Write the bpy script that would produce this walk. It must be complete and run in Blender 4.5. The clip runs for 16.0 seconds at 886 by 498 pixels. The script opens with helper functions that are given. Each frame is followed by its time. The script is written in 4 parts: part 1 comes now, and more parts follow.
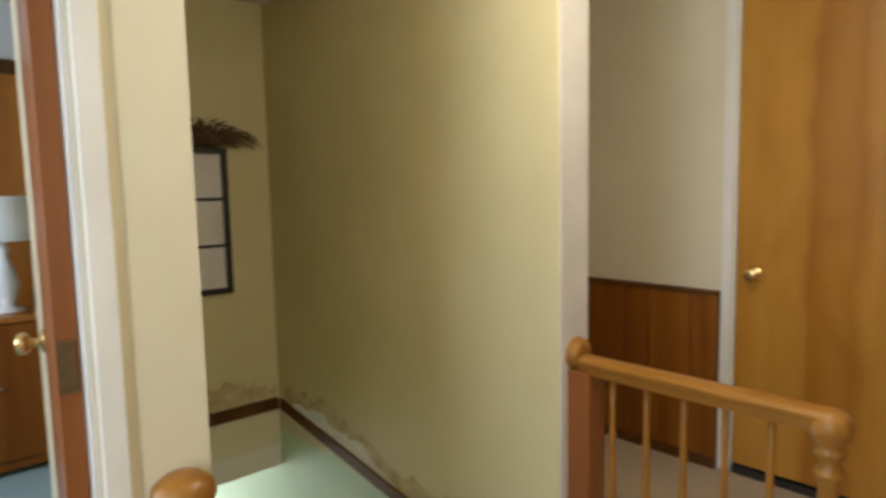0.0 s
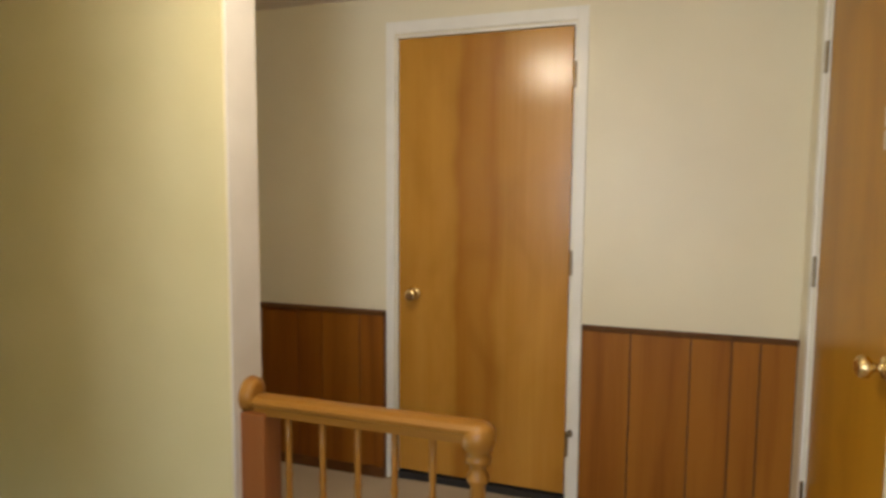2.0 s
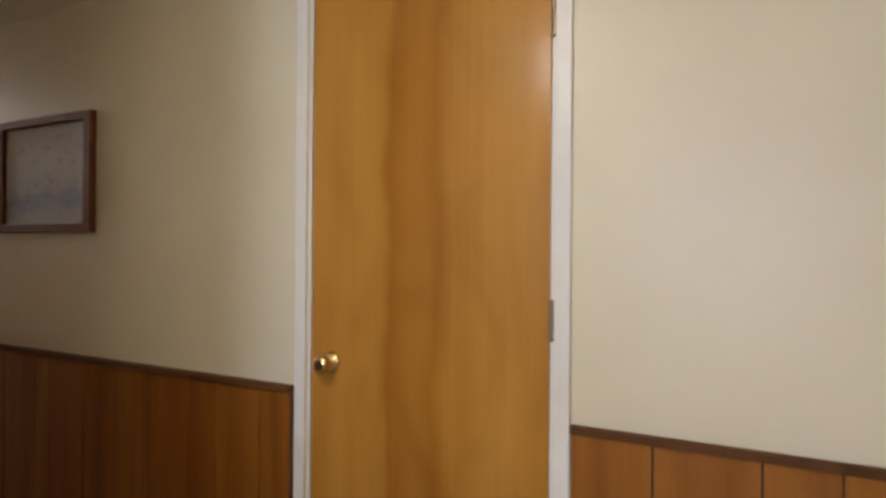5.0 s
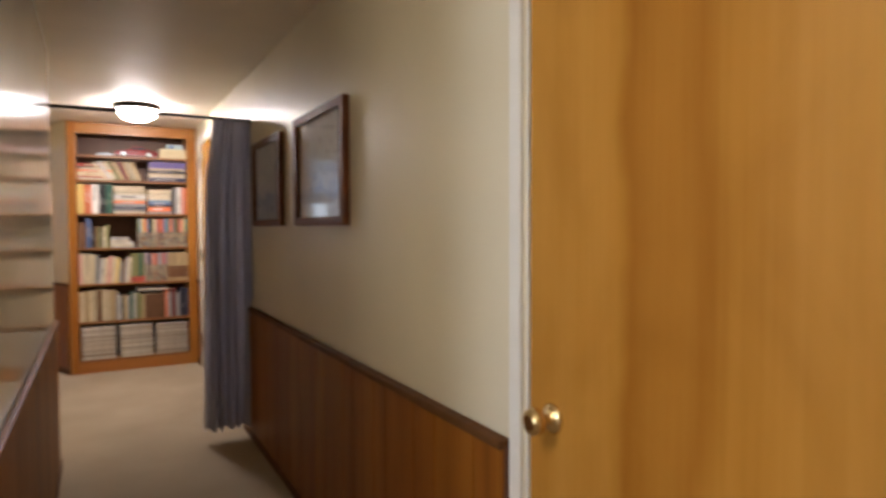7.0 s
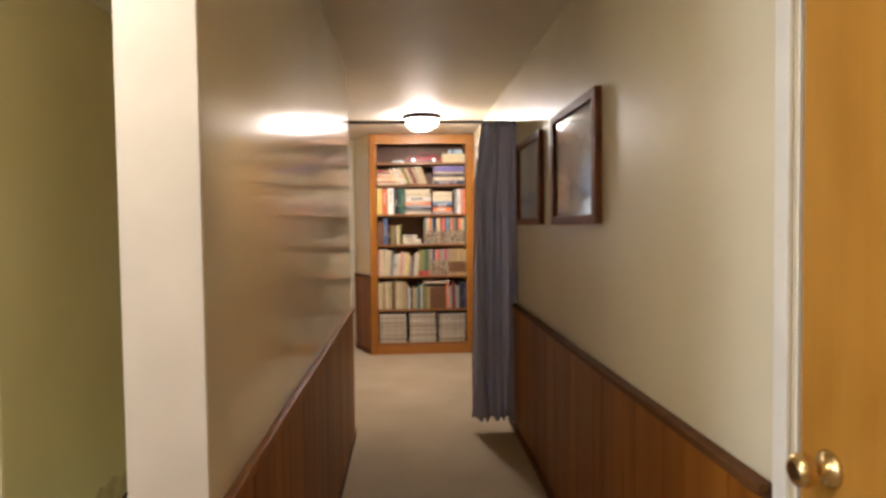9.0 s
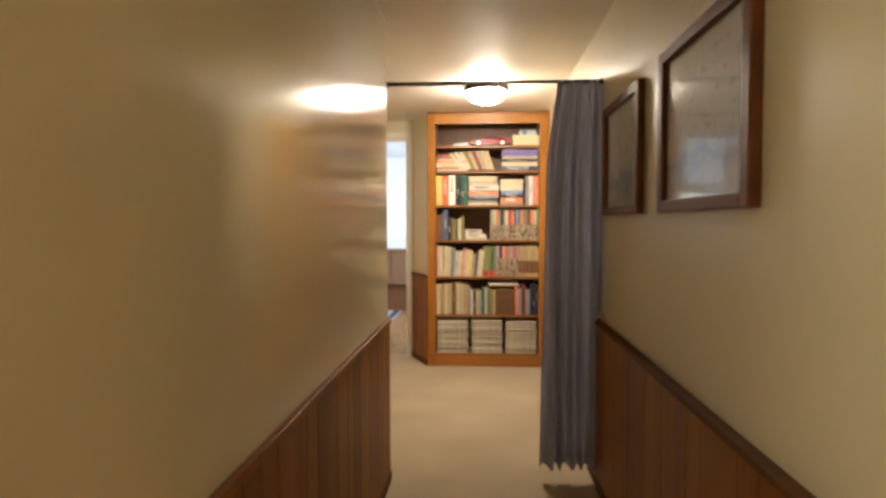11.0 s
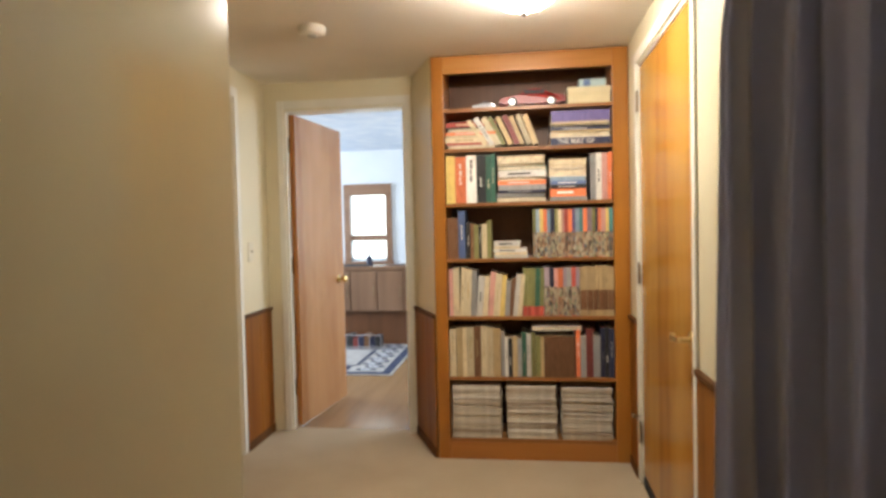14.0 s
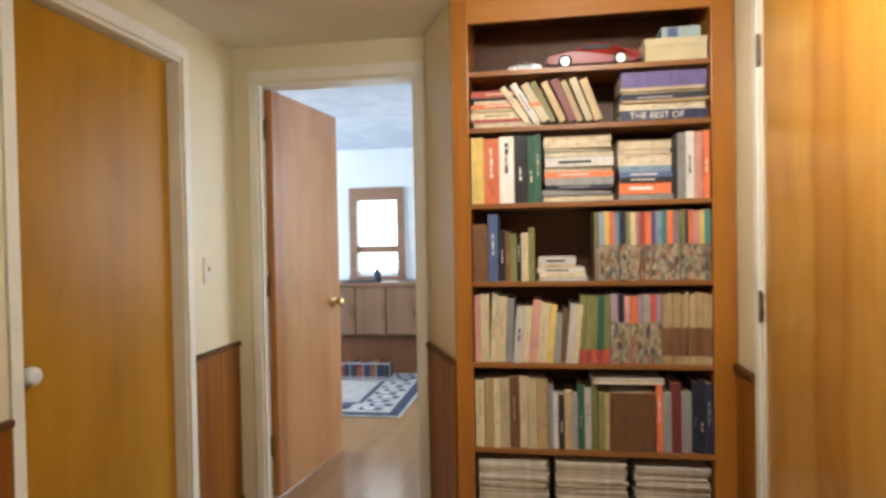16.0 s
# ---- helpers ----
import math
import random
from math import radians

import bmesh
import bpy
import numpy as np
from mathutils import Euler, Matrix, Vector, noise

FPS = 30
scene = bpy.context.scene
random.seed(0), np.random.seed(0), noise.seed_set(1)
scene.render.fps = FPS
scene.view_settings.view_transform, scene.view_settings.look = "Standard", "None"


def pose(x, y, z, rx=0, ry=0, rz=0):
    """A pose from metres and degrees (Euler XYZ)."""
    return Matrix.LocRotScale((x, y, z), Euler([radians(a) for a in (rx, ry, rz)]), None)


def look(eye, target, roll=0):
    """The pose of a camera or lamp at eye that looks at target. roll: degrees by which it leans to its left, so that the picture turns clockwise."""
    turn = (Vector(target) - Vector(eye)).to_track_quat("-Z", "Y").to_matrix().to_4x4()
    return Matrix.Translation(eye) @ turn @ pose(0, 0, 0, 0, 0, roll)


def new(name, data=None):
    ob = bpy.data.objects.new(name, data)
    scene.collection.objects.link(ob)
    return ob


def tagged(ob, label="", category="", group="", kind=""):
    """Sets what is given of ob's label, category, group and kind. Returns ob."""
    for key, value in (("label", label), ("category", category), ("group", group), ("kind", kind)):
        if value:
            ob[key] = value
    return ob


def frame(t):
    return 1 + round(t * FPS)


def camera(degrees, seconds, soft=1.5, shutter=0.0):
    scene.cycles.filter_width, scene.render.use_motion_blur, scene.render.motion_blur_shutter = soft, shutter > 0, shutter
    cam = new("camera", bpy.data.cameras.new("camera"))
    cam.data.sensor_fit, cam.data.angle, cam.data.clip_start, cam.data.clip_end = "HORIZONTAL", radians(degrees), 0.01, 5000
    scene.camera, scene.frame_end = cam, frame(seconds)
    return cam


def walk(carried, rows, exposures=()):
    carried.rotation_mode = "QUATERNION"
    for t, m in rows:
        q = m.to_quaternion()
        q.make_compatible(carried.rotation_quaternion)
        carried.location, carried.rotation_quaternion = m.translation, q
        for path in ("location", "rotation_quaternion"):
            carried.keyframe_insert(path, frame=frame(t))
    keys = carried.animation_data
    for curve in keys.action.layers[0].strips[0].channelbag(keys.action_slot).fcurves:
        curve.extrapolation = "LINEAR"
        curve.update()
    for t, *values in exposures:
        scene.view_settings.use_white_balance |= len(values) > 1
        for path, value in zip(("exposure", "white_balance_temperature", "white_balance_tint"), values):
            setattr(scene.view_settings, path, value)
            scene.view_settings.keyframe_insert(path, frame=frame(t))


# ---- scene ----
cam = camera(71.2, 16.0, soft=3.1, shutter=0.5)
PATH = [
    (0, (-2.665, -1.111, 1.267), (-1.342, 0.376, 1.072), -1.2),
    (0.5, (-2.682, -1.097, 1.301), (-1.146, 0.171, 1.112), -1.1),
    (1, (-2.675, -1.126, 1.321), (-0.995, -0.057, 1.128), -1.3),
    (1.5, (-2.613, -1.094, 1.309), (-0.807, -0.252, 1.132), -0.5),
    (2, (-2.620, -1.081, 1.336), (-0.731, -0.448, 1.163), 0.4),
    (2.5, (-2.587, -1.110, 1.345), (-0.663, -0.583, 1.195), 0.4),
    (3, (-2.543, -1.138, 1.353), (-0.605, -0.664, 1.222), 0.1),
    (3.2, (-2.515, -1.146, 1.345), (-0.574, -0.681, 1.229), -0.0),
    (5.3, (-1.403, -1.262, 1.230), (0.312, -0.233, 1.228), 1.6),
    (5.5, (-1.329, -1.247, 1.249), (0.341, -0.148, 1.237), 2.2),
    (5.7, (-1.195, -1.236, 1.243), (0.404, -0.034, 1.225), 1.6),
    (6, (-1.052, -1.173, 1.258), (0.444, 0.153, 1.217), 1.1),
    (6.5, (-0.928, -1.108, 1.266), (0.353, 0.427, 1.201), -0.0),
    (7, (-0.814, -1.072, 1.285), (0.156, 0.675, 1.213), -0.2),
    (7.5, (-0.740, -1.071, 1.307), (-0.071, 0.812, 1.233), 0.0),
    (8, (-0.705, -1.047, 1.308), (-0.273, 0.904, 1.231), -0.5),
    (8.5, (-0.703, -1.032, 1.301), (-0.448, 0.951, 1.227), -0.5),
    (9, (-0.686, -1.032, 1.294), (-0.569, 0.963, 1.218), -0.7),
    (11.5, (-0.553, 0.160, 1.262), (-0.715, 2.152, 1.171), -0.7),
    (12, (-0.568, 0.519, 1.280), (-0.748, 2.508, 1.186), -1.6),
    (12.5, (-0.562, 0.843, 1.258), (-0.765, 2.831, 1.175), -0.8),
    (13, (-0.548, 1.181, 1.265), (-0.776, 3.167, 1.187), -1.2),
    (13.5, (-0.538, 1.525, 1.264), (-0.791, 3.508, 1.196), -1.2),
    (14, (-0.562, 1.815, 1.274), (-0.820, 3.797, 1.209), -1.3),
    (14.5, (-0.593, 2.133, 1.266), (-0.846, 4.116, 1.213), -1.4),
    (15, (-0.618, 2.352, 1.257), (-0.880, 4.335, 1.219), -1.2),
    (15.5, (-0.675, 2.602, 1.263), (-0.941, 4.584, 1.228), -1.0),
    (16, (-0.711, 2.774, 1.276), (-1.024, 4.749, 1.245), -1.1),
]
walk(cam, [(t, look(eye, target, roll)) for t, eye, target, roll in PATH], exposures=[(0, -0.02, 6050, 12), (1.5, -0.02, 6450, 13), (3.2, -0.04, 6450, 14), (5.3, 0.08, 5700, 19), (7, 0.2, 5850, 18), (8, 0.32, 6000, 16), (9, 0.44, 6150, 16), (11.3, 0.56, 6800, 10), (12.5, 0.48, 6800, 10), (14.0, 0.29, 6250, 9), (16, 0.18, 6080, 9)])

# ---- world and large lights ----
world = bpy.data.worlds.new("world")
scene.world = world
world.use_nodes = True
wn = world.node_tree.nodes
sky = wn.new("ShaderNodeTexSky")
sky.sky_type, sky.sun_disc = "NISHITA", False
sky.sun_elevation, sky.sun_rotation = radians(42), radians(60)
world.node_tree.links.new(sky.outputs[0], wn["Background"].inputs[0])
wn["Background"].inputs[1].default_value = 0.12


def area_lamp(name, m, w, h, watts, colour):
    d = bpy.data.lights.new(name, "AREA")
    d.shape, d.size, d.size_y, d.energy, d.color = "RECTANGLE", w, h, watts, colour
    ob = new(name, d)
    ob.matrix_world = m
    return ob


def point_lamp(name, at, watts, colour, radius=0.06):
    d = bpy.data.lights.new(name, "POINT")
    d.energy, d.color, d.shadow_soft_size = watts, colour, radius
    ob = new(name, d)
    ob.location = at
    return ob


WARM = (1.0, 0.80, 0.56)
DAY = (0.83, 0.90, 1.0)
area_lamp("bedroom_daylight", look((-0.02, 7.25, 1.45), (-3.0, 7.2, 0.9)), 1.3, 1.2, 40, DAY)
# second bedroom lamp, added as fill on the unseen west side
area_lamp("bedroom_west_fill", look((-4.56, 7.4, 1.45), (-2.0, 7.4, 1.2)), 1.3, 1.2, 92, DAY)
area_lamp("study_daylight", look((-4.56, 1.45, 1.45), (-2.0, 1.2, 0.8)), 1.0, 1.0, 40, DAY)
# fill lamp added to brighten the lower stairs, its source is invented
area_lamp("downstairs_fill", look((-1.65, 4.19, -1.45), (-1.65, 1.0, -1.1)), 0.46, 1.6, 42, (0.92, 1.0, 0.92))
area_lamp("landing_daylight", look((-4.56, -0.8, 1.45), (-1.0, -0.5, 0.9)), 0.9, 1.1, 46, (0.74, 0.85, 1.0))

# ---- materials ----


def base(name, rough=0.5, metal=0.0, spec=0.5):
    m = bpy.data.materials.new(name)
    m.use_nodes = True
    p = m.node_tree.nodes["Principled BSDF"]
    p.inputs["Roughness"].default_value, p.inputs["Metallic"].default_value = rough, metal
    p.inputs["Specular IOR Level"].default_value = spec
    return m, m.node_tree.nodes, m.node_tree.links, p


def ramp(nodes, stops):
    r = nodes.new("ShaderNodeValToRGB")
    while len(r.color_ramp.elements) < len(stops):
        r.color_ramp.elements.new(0.5)
    for e, (at, c) in zip(r.color_ramp.elements, stops):
        e.position, e.color = at, (*c, 1)
    return r


def coords(nodes, links, scale, rot=(0, 0, 0), use="Object"):
    tc, mp = nodes.new("ShaderNodeTexCoord"), nodes.new("ShaderNodeMapping")
    mp.inputs["Scale"].default_value, mp.inputs["Rotation"].default_value = scale, rot
    links.new(tc.outputs[use], mp.inputs[0])
    return mp


def noise_tex(nodes, links, mp, scale, detail=4.0, distort=0.0):
    n = nodes.new("ShaderNodeTexNoise")
    n.inputs["Scale"].default_value, n.inputs["Detail"].default_value, n.inputs["Distortion"].default_value = scale, detail, distort
    links.new(mp.outputs[0], n.inputs["Vector"])
    return n


def bump(nodes, links, p, height, strength=0.2, dist=0.002):
    b = nodes.new("ShaderNodeBump")
    b.inputs["Strength"].default_value, b.inputs["Distance"].default_value = strength, dist
    links.new(height, b.inputs["Height"])
    links.new(b.outputs[0], p.inputs["Normal"])


def mottled(name, dark, light, scale=3.0, rough=0.6, grain=120.0, bumpy=0.15, spec=0.4, metal=0.0):
    m, n, l, p = base(name, rough, metal, spec)
    mp = coords(n, l, (1, 1, 1))
    a, b = noise_tex(n, l, mp, scale, 5), noise_tex(n, l, mp, grain, 3)
    r = ramp(n, [(0.3, dark), (0.7, light)])
    l.new(a.outputs[0], r.inputs[0])
    l.new(r.outputs[0], p.inputs["Base Color"])
    bump(n, l, p, b.outputs[0], bumpy)
    return m


def wood(name, stops, axis="z", rough=0.35, scale=1.0, vary=0.0, spec=0.5, heart=False, blotch=0.0):
    """Plain-sawn veneer: long streaks along one axis, broad figure and fine pores."""
    m, n, l, p = base(name, rough, 0, spec)
    stretch = {"z": (9, 9, 0.7), "y": (9, 0.7, 9), "x": (0.7, 9, 9)}[axis]
    mp = coords(n, l, [s * scale for s in stretch])
    a = noise_tex(n, l, mp, 1.0, 6, 0.6)
    fine = coords(n, l, [s * scale * (14 if s > 1 else 4) for s in stretch])
    b = noise_tex(n, l, fine, 1.0, 3)
    add = n.new("ShaderNodeMath")
    add.operation = "MULTIPLY_ADD"
    l.new(b.outputs[0], add.inputs[0])
    add.inputs[1].default_value = 0.22
    l.new(a.outputs[0], add.inputs[2])
    last = add
    if vary:
        info, v = n.new("ShaderNodeObjectInfo"), n.new("ShaderNodeMath")
        v.operation = "MULTIPLY_ADD"
        l.new(info.outputs["Random"], v.inputs[0])
        v.inputs[1].default_value = vary
        l.new(add.outputs[0], v.inputs[2])
        last = v
    r = ramp(n, stops)
    l.new(last.outputs[0], r.inputs[0])
    l.new(r.outputs[0], p.inputs["Base Color"])
    if heart:
        tc2, sep, dist = n.new("ShaderNodeTexCoord"), n.new("ShaderNodeSeparateXYZ"), n.new("ShaderNodeMath")
        l.new(tc2.outputs["Object"], sep.inputs[0])
        dist.operation = "ADD"
        l.new(sep.outputs[0], dist.inputs[0]), l.new(sep.outputs[1], dist.inputs[1])
        wob, off = noise_tex(n, l, coords(n, l, (0.6, 0.6, 1.1)), 1.6, 3, 0.3), n.new("ShaderNodeMath")
        off.operation = "MULTIPLY_ADD"
        l.new(wob.outputs[0], off.inputs[0])
        off.inputs[1].default_value = 0.12
        half = n.new("ShaderNodeMath")
        half.inputs[1].default_value = 0.44
        l.new(dist.outputs[0], half.inputs[0])
        l.new(half.outputs[0], off.inputs[2])
        band = ramp(n, [(0.0, (0.92, 0.88, 0.82)), (0.22, (1, 1, 1)), (0.40, (1, 1, 1)), (0.455, (0.78, 0.68, 0.55)), (0.50, (0.86, 0.78, 0.66)), (0.56, (0.82, 0.73, 0.60)), (0.60, (0.76, 0.66, 0.53)), (0.635, (0.99, 0.98, 0.96)), (0.9, (0.95, 0.92, 0.88))])
        l.new(off.outputs[0], band.inputs[0])
        mx = n.new("ShaderNodeMixRGB")
        mx.blend_type = "MULTIPLY"
        mx.inputs[0].default_value = 1.0
        l.new(r.outputs[0], mx.inputs[1]), l.new(band.outputs[0], mx.inputs[2])
        l.new(mx.outputs[0], p.inputs["Base Color"])
    if blotch:
        src = p.inputs["Base Color"].links[0].from_socket
        cloud = noise_tex(n, l, coords(n, l, (1, 1, 0.55)), 4.2, 5, 0.8)
        tone = ramp(n, [(0.32, [1 - blotch, 1 - 1.25 * blotch, 1 - 1.6 * blotch]), (0.52, (1, 1, 1)), (0.72, (1 + 0.3 * blotch, 1 + 0.35 * blotch, 1 + 0.4 * blotch))])
        l.new(cloud.outputs[0], tone.inputs[0])
        knot = n.new("ShaderNodeTexVoronoi")
        knot.inputs["Scale"].default_value = 2.3
        l.new(coords(n, l, (1, 1, 0.6)).outputs[0], knot.inputs["Vector"])
        spot = ramp(n, [(0.0, (0.62, 0.50, 0.40)), (0.028, (0.74, 0.64, 0.54)), (0.06, (1, 1, 1))])
        l.new(knot.outputs["Distance"], spot.inputs[0])
        for layer in (tone, spot):
            mul = n.new("ShaderNodeMixRGB")
            mul.blend_type = "MULTIPLY"
            mul.inputs[0].default_value = 1.0
            l.new(src, mul.inputs[1]), l.new(layer.outputs[0], mul.inputs[2])
            src = mul.outputs[0]
        l.new(src, p.inputs["Base Color"])
    bump(n, l, p, b.outputs[0], 0.08, 0.001)
    return m


def plain(name, colour, rough=0.5, metal=0.0, spec=0.5):
    m, n, l, p = base(name, rough, metal, spec)
    mp = coords(n, l, (1, 1, 1))
    a = noise_tex(n, l, mp, 14, 4)
    r = ramp(n, [(0.3, [c * 0.86 for c in colour]), (0.7, colour)])
    l.new(a.outputs[0], r.inputs[0])
    l.new(r.outputs[0], p.inputs["Base Color"])
    return m


def glowing(name, colour, strength):
    m, n, l, p = base(name, 0.4)
    p.inputs["Base Color"].default_value = (*colour, 1)
    p.inputs["Emission Color"].default_value = (*colour, 1)
    p.inputs["Emission Strength"].default_value = strength
    return m


WALL = mottled("cream_wall_paint", (0.67, 0.60, 0.42), (0.73, 0.665, 0.47), 1.6, 0.38, 260, 0.08, 0.45)
GLOSS = mottled("cream_gloss_paint", (0.67, 0.60, 0.42), (0.73, 0.665, 0.47), 1.6, 0.14, 60, 0.05, 0.38)
CEIL = mottled("ceiling_paint", (0.75, 0.70, 0.61), (0.82, 0.77, 0.68), 2.0, 0.6, 22, 0.55, 0.3)
WHITE = mottled("white_trim_paint", (0.72, 0.70, 0.62), (0.80, 0.78, 0.70), 6, 0.35, 180, 0.05)
CARPET = mottled("beige_carpet", (0.385, 0.31, 0.213), (0.445, 0.362, 0.255), 2.2, 0.95, 320, 0.9, 0.1)
DOORWOOD = wood("honey_birch_veneer", [(0.28, (0.31, 0.130, 0.014)), (0.52, (0.43, 0.200, 0.027)), (0.8, (0.51, 0.260, 0.044))], "z", 0.22, 0.45, spec=0.45, heart=True, blotch=0.11)
PALEWOOD = wood("pale_birch_veneer", [(0.28, (0.29, 0.137, 0.056)), (0.52, (0.39, 0.192, 0.080)), (0.8, (0.48, 0.252, 0.112))], "z", 0.27, 0.45, heart=True, blotch=0.12)
PANEL = wood("red_brown_panelling", [(0.3, (0.11, 0.030, 0.003)), (0.62, (0.20, 0.062, 0.005)), (0.95, (0.31, 0.118, 0.012))], "z", 0.45, 0.8, 0.30, spec=0.22)
CAPWOOD = wood("dark_cap_wood", [(0.3, (0.065, 0.026, 0.007)), (0.8, (0.13, 0.055, 0.016))], "y", 0.62, spec=0.15)
CASEWOOD = wood("orange_fir_wood", [(0.3, (0.23, 0.076, 0.009)), (0.6, (0.35, 0.132, 0.016)), (0.9, (0.44, 0.185, 0.028))], "z", 0.30, 0.8, blotch=0.10)
RAILWOOD = wood("oak_rail_wood", [(0.3, (0.19, 0.076, 0.009)), (0.6, (0.28, 0.120, 0.016)), (0.9, (0.36, 0.170, 0.028))], "y", 0.36, 1.0, spec=0.35)
PLAINDOOR = wood("plain_honey_veneer", [(0.28, (0.28, 0.120, 0.006)), (0.55, (0.37, 0.175, 0.010)), (0.85, (0.44, 0.225, 0.016))], "z", 0.34, 0.30, spec=0.18, blotch=0.11)
CASEWOOD_RED = wood("red_stained_post_wood", [(0.3, (0.16, 0.048, 0.011)), (0.6, (0.24, 0.078, 0.018)), (0.9, (0.30, 0.11, 0.030))], "z", 0.35, 1.0)
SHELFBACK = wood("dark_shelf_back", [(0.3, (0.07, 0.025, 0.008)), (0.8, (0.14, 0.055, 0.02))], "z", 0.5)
FRAMEWOOD = wood("walnut_frame_wood", [(0.3, (0.085, 0.024, 0.008)), (0.7, (0.16, 0.05, 0.016))], "y", 0.5, 1.5, spec=0.35)
BRASS = mottled("polished_brass", (0.62, 0.45, 0.20), (0.84, 0.64, 0.30), 20, 0.27, 60, 0.02, 0.5, 1.0)
STEEL = mottled("dull_hinge_brass", (0.20, 0.15, 0.09), (0.30, 0.24, 0.15), 20, 0.4, 60, 0.02, 0.5, 1.0)
DARKMETAL = plain("dark_bronze_metal", (0.06, 0.05, 0.045), 0.4, 0.8)
CURTAIN = mottled("grey_blue_curtain_cloth", (0.53, 0.55, 0.62), (0.63, 0.65, 0.72), 3, 0.8, 400, 0.4, 0.2)
cn, cl_ = CURTAIN.node_tree.nodes, CURTAIN.node_tree.links
thin, mixed = cn.new("ShaderNodeBsdfTranslucent"), cn.new("ShaderNodeMixShader")
thin.inputs[0].default_value = (0.60, 0.59, 0.66, 1)
mixed.inputs[0].default_value = 0.45
cl_.new(cn["Principled BSDF"].outputs[0], mixed.inputs[1]), cl_.new(thin.outputs[0], mixed.inputs[2])
cl_.new(mixed.outputs[0], cn["Material Output"].inputs[0])
BLACK = plain("black_gap", (0.02, 0.018, 0.016), 0.8)
STAIRPAINT = mottled("pale_green_stair_paint", (0.50, 0.58, 0.42), (0.58, 0.66, 0.50), 2, 0.6, 200, 0.1, 0.3)

# ---- geometry helpers ----


def bm_box(bm, x0, x1, y0, y1, z0, z1, bevel=0.0):
    r = bmesh.ops.create_cube(bm, size=1.0)
    vs = r["verts"]
    bmesh.ops.scale(bm, vec=(abs(x1 - x0), abs(y1 - y0), abs(z1 - z0)), verts=vs)
    bmesh.ops.translate(bm, vec=((x0 + x1) / 2, (y0 + y1) / 2, (z0 + z1) / 2), verts=vs)
    if bevel:
        es = list({e for v in vs for e in v.link_edges})
        bmesh.ops.bevel(bm, geom=es, offset=bevel, segments=2, profile=0.6, affect="EDGES")
    return bm


def box(x0, x1, y0, y1, z0, z1, bevel=0.0):
    return bm_box(bmesh.new(), x0, x1, y0, y1, z0, z1, bevel)


def lathe(profile, seg=20, axis="z"):
    """A turned solid from (radius, height) pairs."""
    bm = bmesh.new()
    rings = []
    for r, h in profile:
        ring = []
        for i in range(seg):
            a = 2 * math.pi * i / seg
            c, s = r * math.cos(a), r * math.sin(a)
            ring.append(bm.verts.new({"z": (c, s, h), "x": (h, c, s), "y": (c, h, s)}[axis]))
        rings.append(ring)
    for a, b in zip(rings, rings[1:]):
        for i in range(seg):
            bm.faces.new((a[i], a[(i + 1) % seg], b[(i + 1) % seg], b[i]))
    bm.faces.new(list(reversed(rings[0])))
    bm.faces.new(rings[-1])
    bmesh.ops.recalc_face_normals(bm, faces=bm.faces)
    for f in bm.faces:
        f.smooth = len(f.verts) == 4
    return bm


def shift(bm, x, y, z):
    bmesh.ops.translate(bm, vec=(x, y, z), verts=bm.verts)
    return bm


def mesh_of(name, bm, material):
    me = bpy.data.meshes.new(name)
    bm.to_mesh(me)
    bm.free()
    me.materials.append(material)
    return me


def part(name, bm, material, parent, label=""):
    """One mesh under a thing or a part."""
    ob = new(name, mesh_of(name, bm, material))
    ob.parent = parent
    if label:
        ob["label"] = label
    return ob


def solid(name, bm, material, label="", category="", group="", kind=""):
    return tagged(new(name, mesh_of(name, bm, material)), label, category, group, kind)


def thing(name, at, label, category, group="", kind="", rz=0):
    ob = new(name)
    ob.empty_display_size = 0.05
    ob.matrix_basis = pose(*at, 0, 0, rz)
    return tagged(ob, label, category, group, kind)


def structure(name, bm, material, label=""):
    return solid(name, bm, material, label, "", "", "structure")


# ---- plan ----
CZ = 2.215                    # ceiling height
T = 0.12                      # wall thickness
XP, XQ = -1.030, -1.168        # partition: hall face, stairwell face
XSL = -2.245                  # stairwell, other side
YP0, YP1 = 0.042, 2.775         # partition ends
YB = 1.932                    # stairwell back wall
YC = -1.63                    # landing's end wall
YE = 5.60                     # vestibule's end wall
XL = -2.18                    # vestibule's left wall
XJ = -1.94                    # stairwell, beyond the jog
XW = -4.6                     # outer wall
WZ = 0.80                     # wainscot height


def wall_x(name, x0, x1, y0, y1, z0, z1, holes, material=WALL):
    """A wall along y with door or window holes (ya, yb, za, zb)."""
    bm = bmesh.new()
    y = y0
    for ya, yb, za, zb in sorted(holes):
        if ya > y:
            bm_box(bm, x0, x1, y, ya, z0, z1)
        if za > z0:
            bm_box(bm, x0, x1, ya, yb, z0, za)
        if zb < z1:
            bm_box(bm, x0, x1, ya, yb, zb, z1)
        y = yb
    if y < y1:
        bm_box(bm, x0, x1, y, y1, z0, z1)
    return structure(name, bm, material)


def wall_y(name, y0, y1, x0, x1, z0, z1, holes, material=WALL):
    bm = bmesh.new()
    x = x0
    for xa, xb, za, zb in sorted(holes):
        if xa > x:
            bm_box(bm, x, xa, y0, y1, z0, z1)
        if za > z0:
            bm_box(bm, xa, xb, y0, y1, z0, za)
        if zb < z1:
            bm_box(bm, xa, xb, y0, y1, zb, z1)
        x = xb
    if x < x1:
        bm_box(bm, x, x1, y0, y1, z0, z1)
    return structure(name, bm, material)


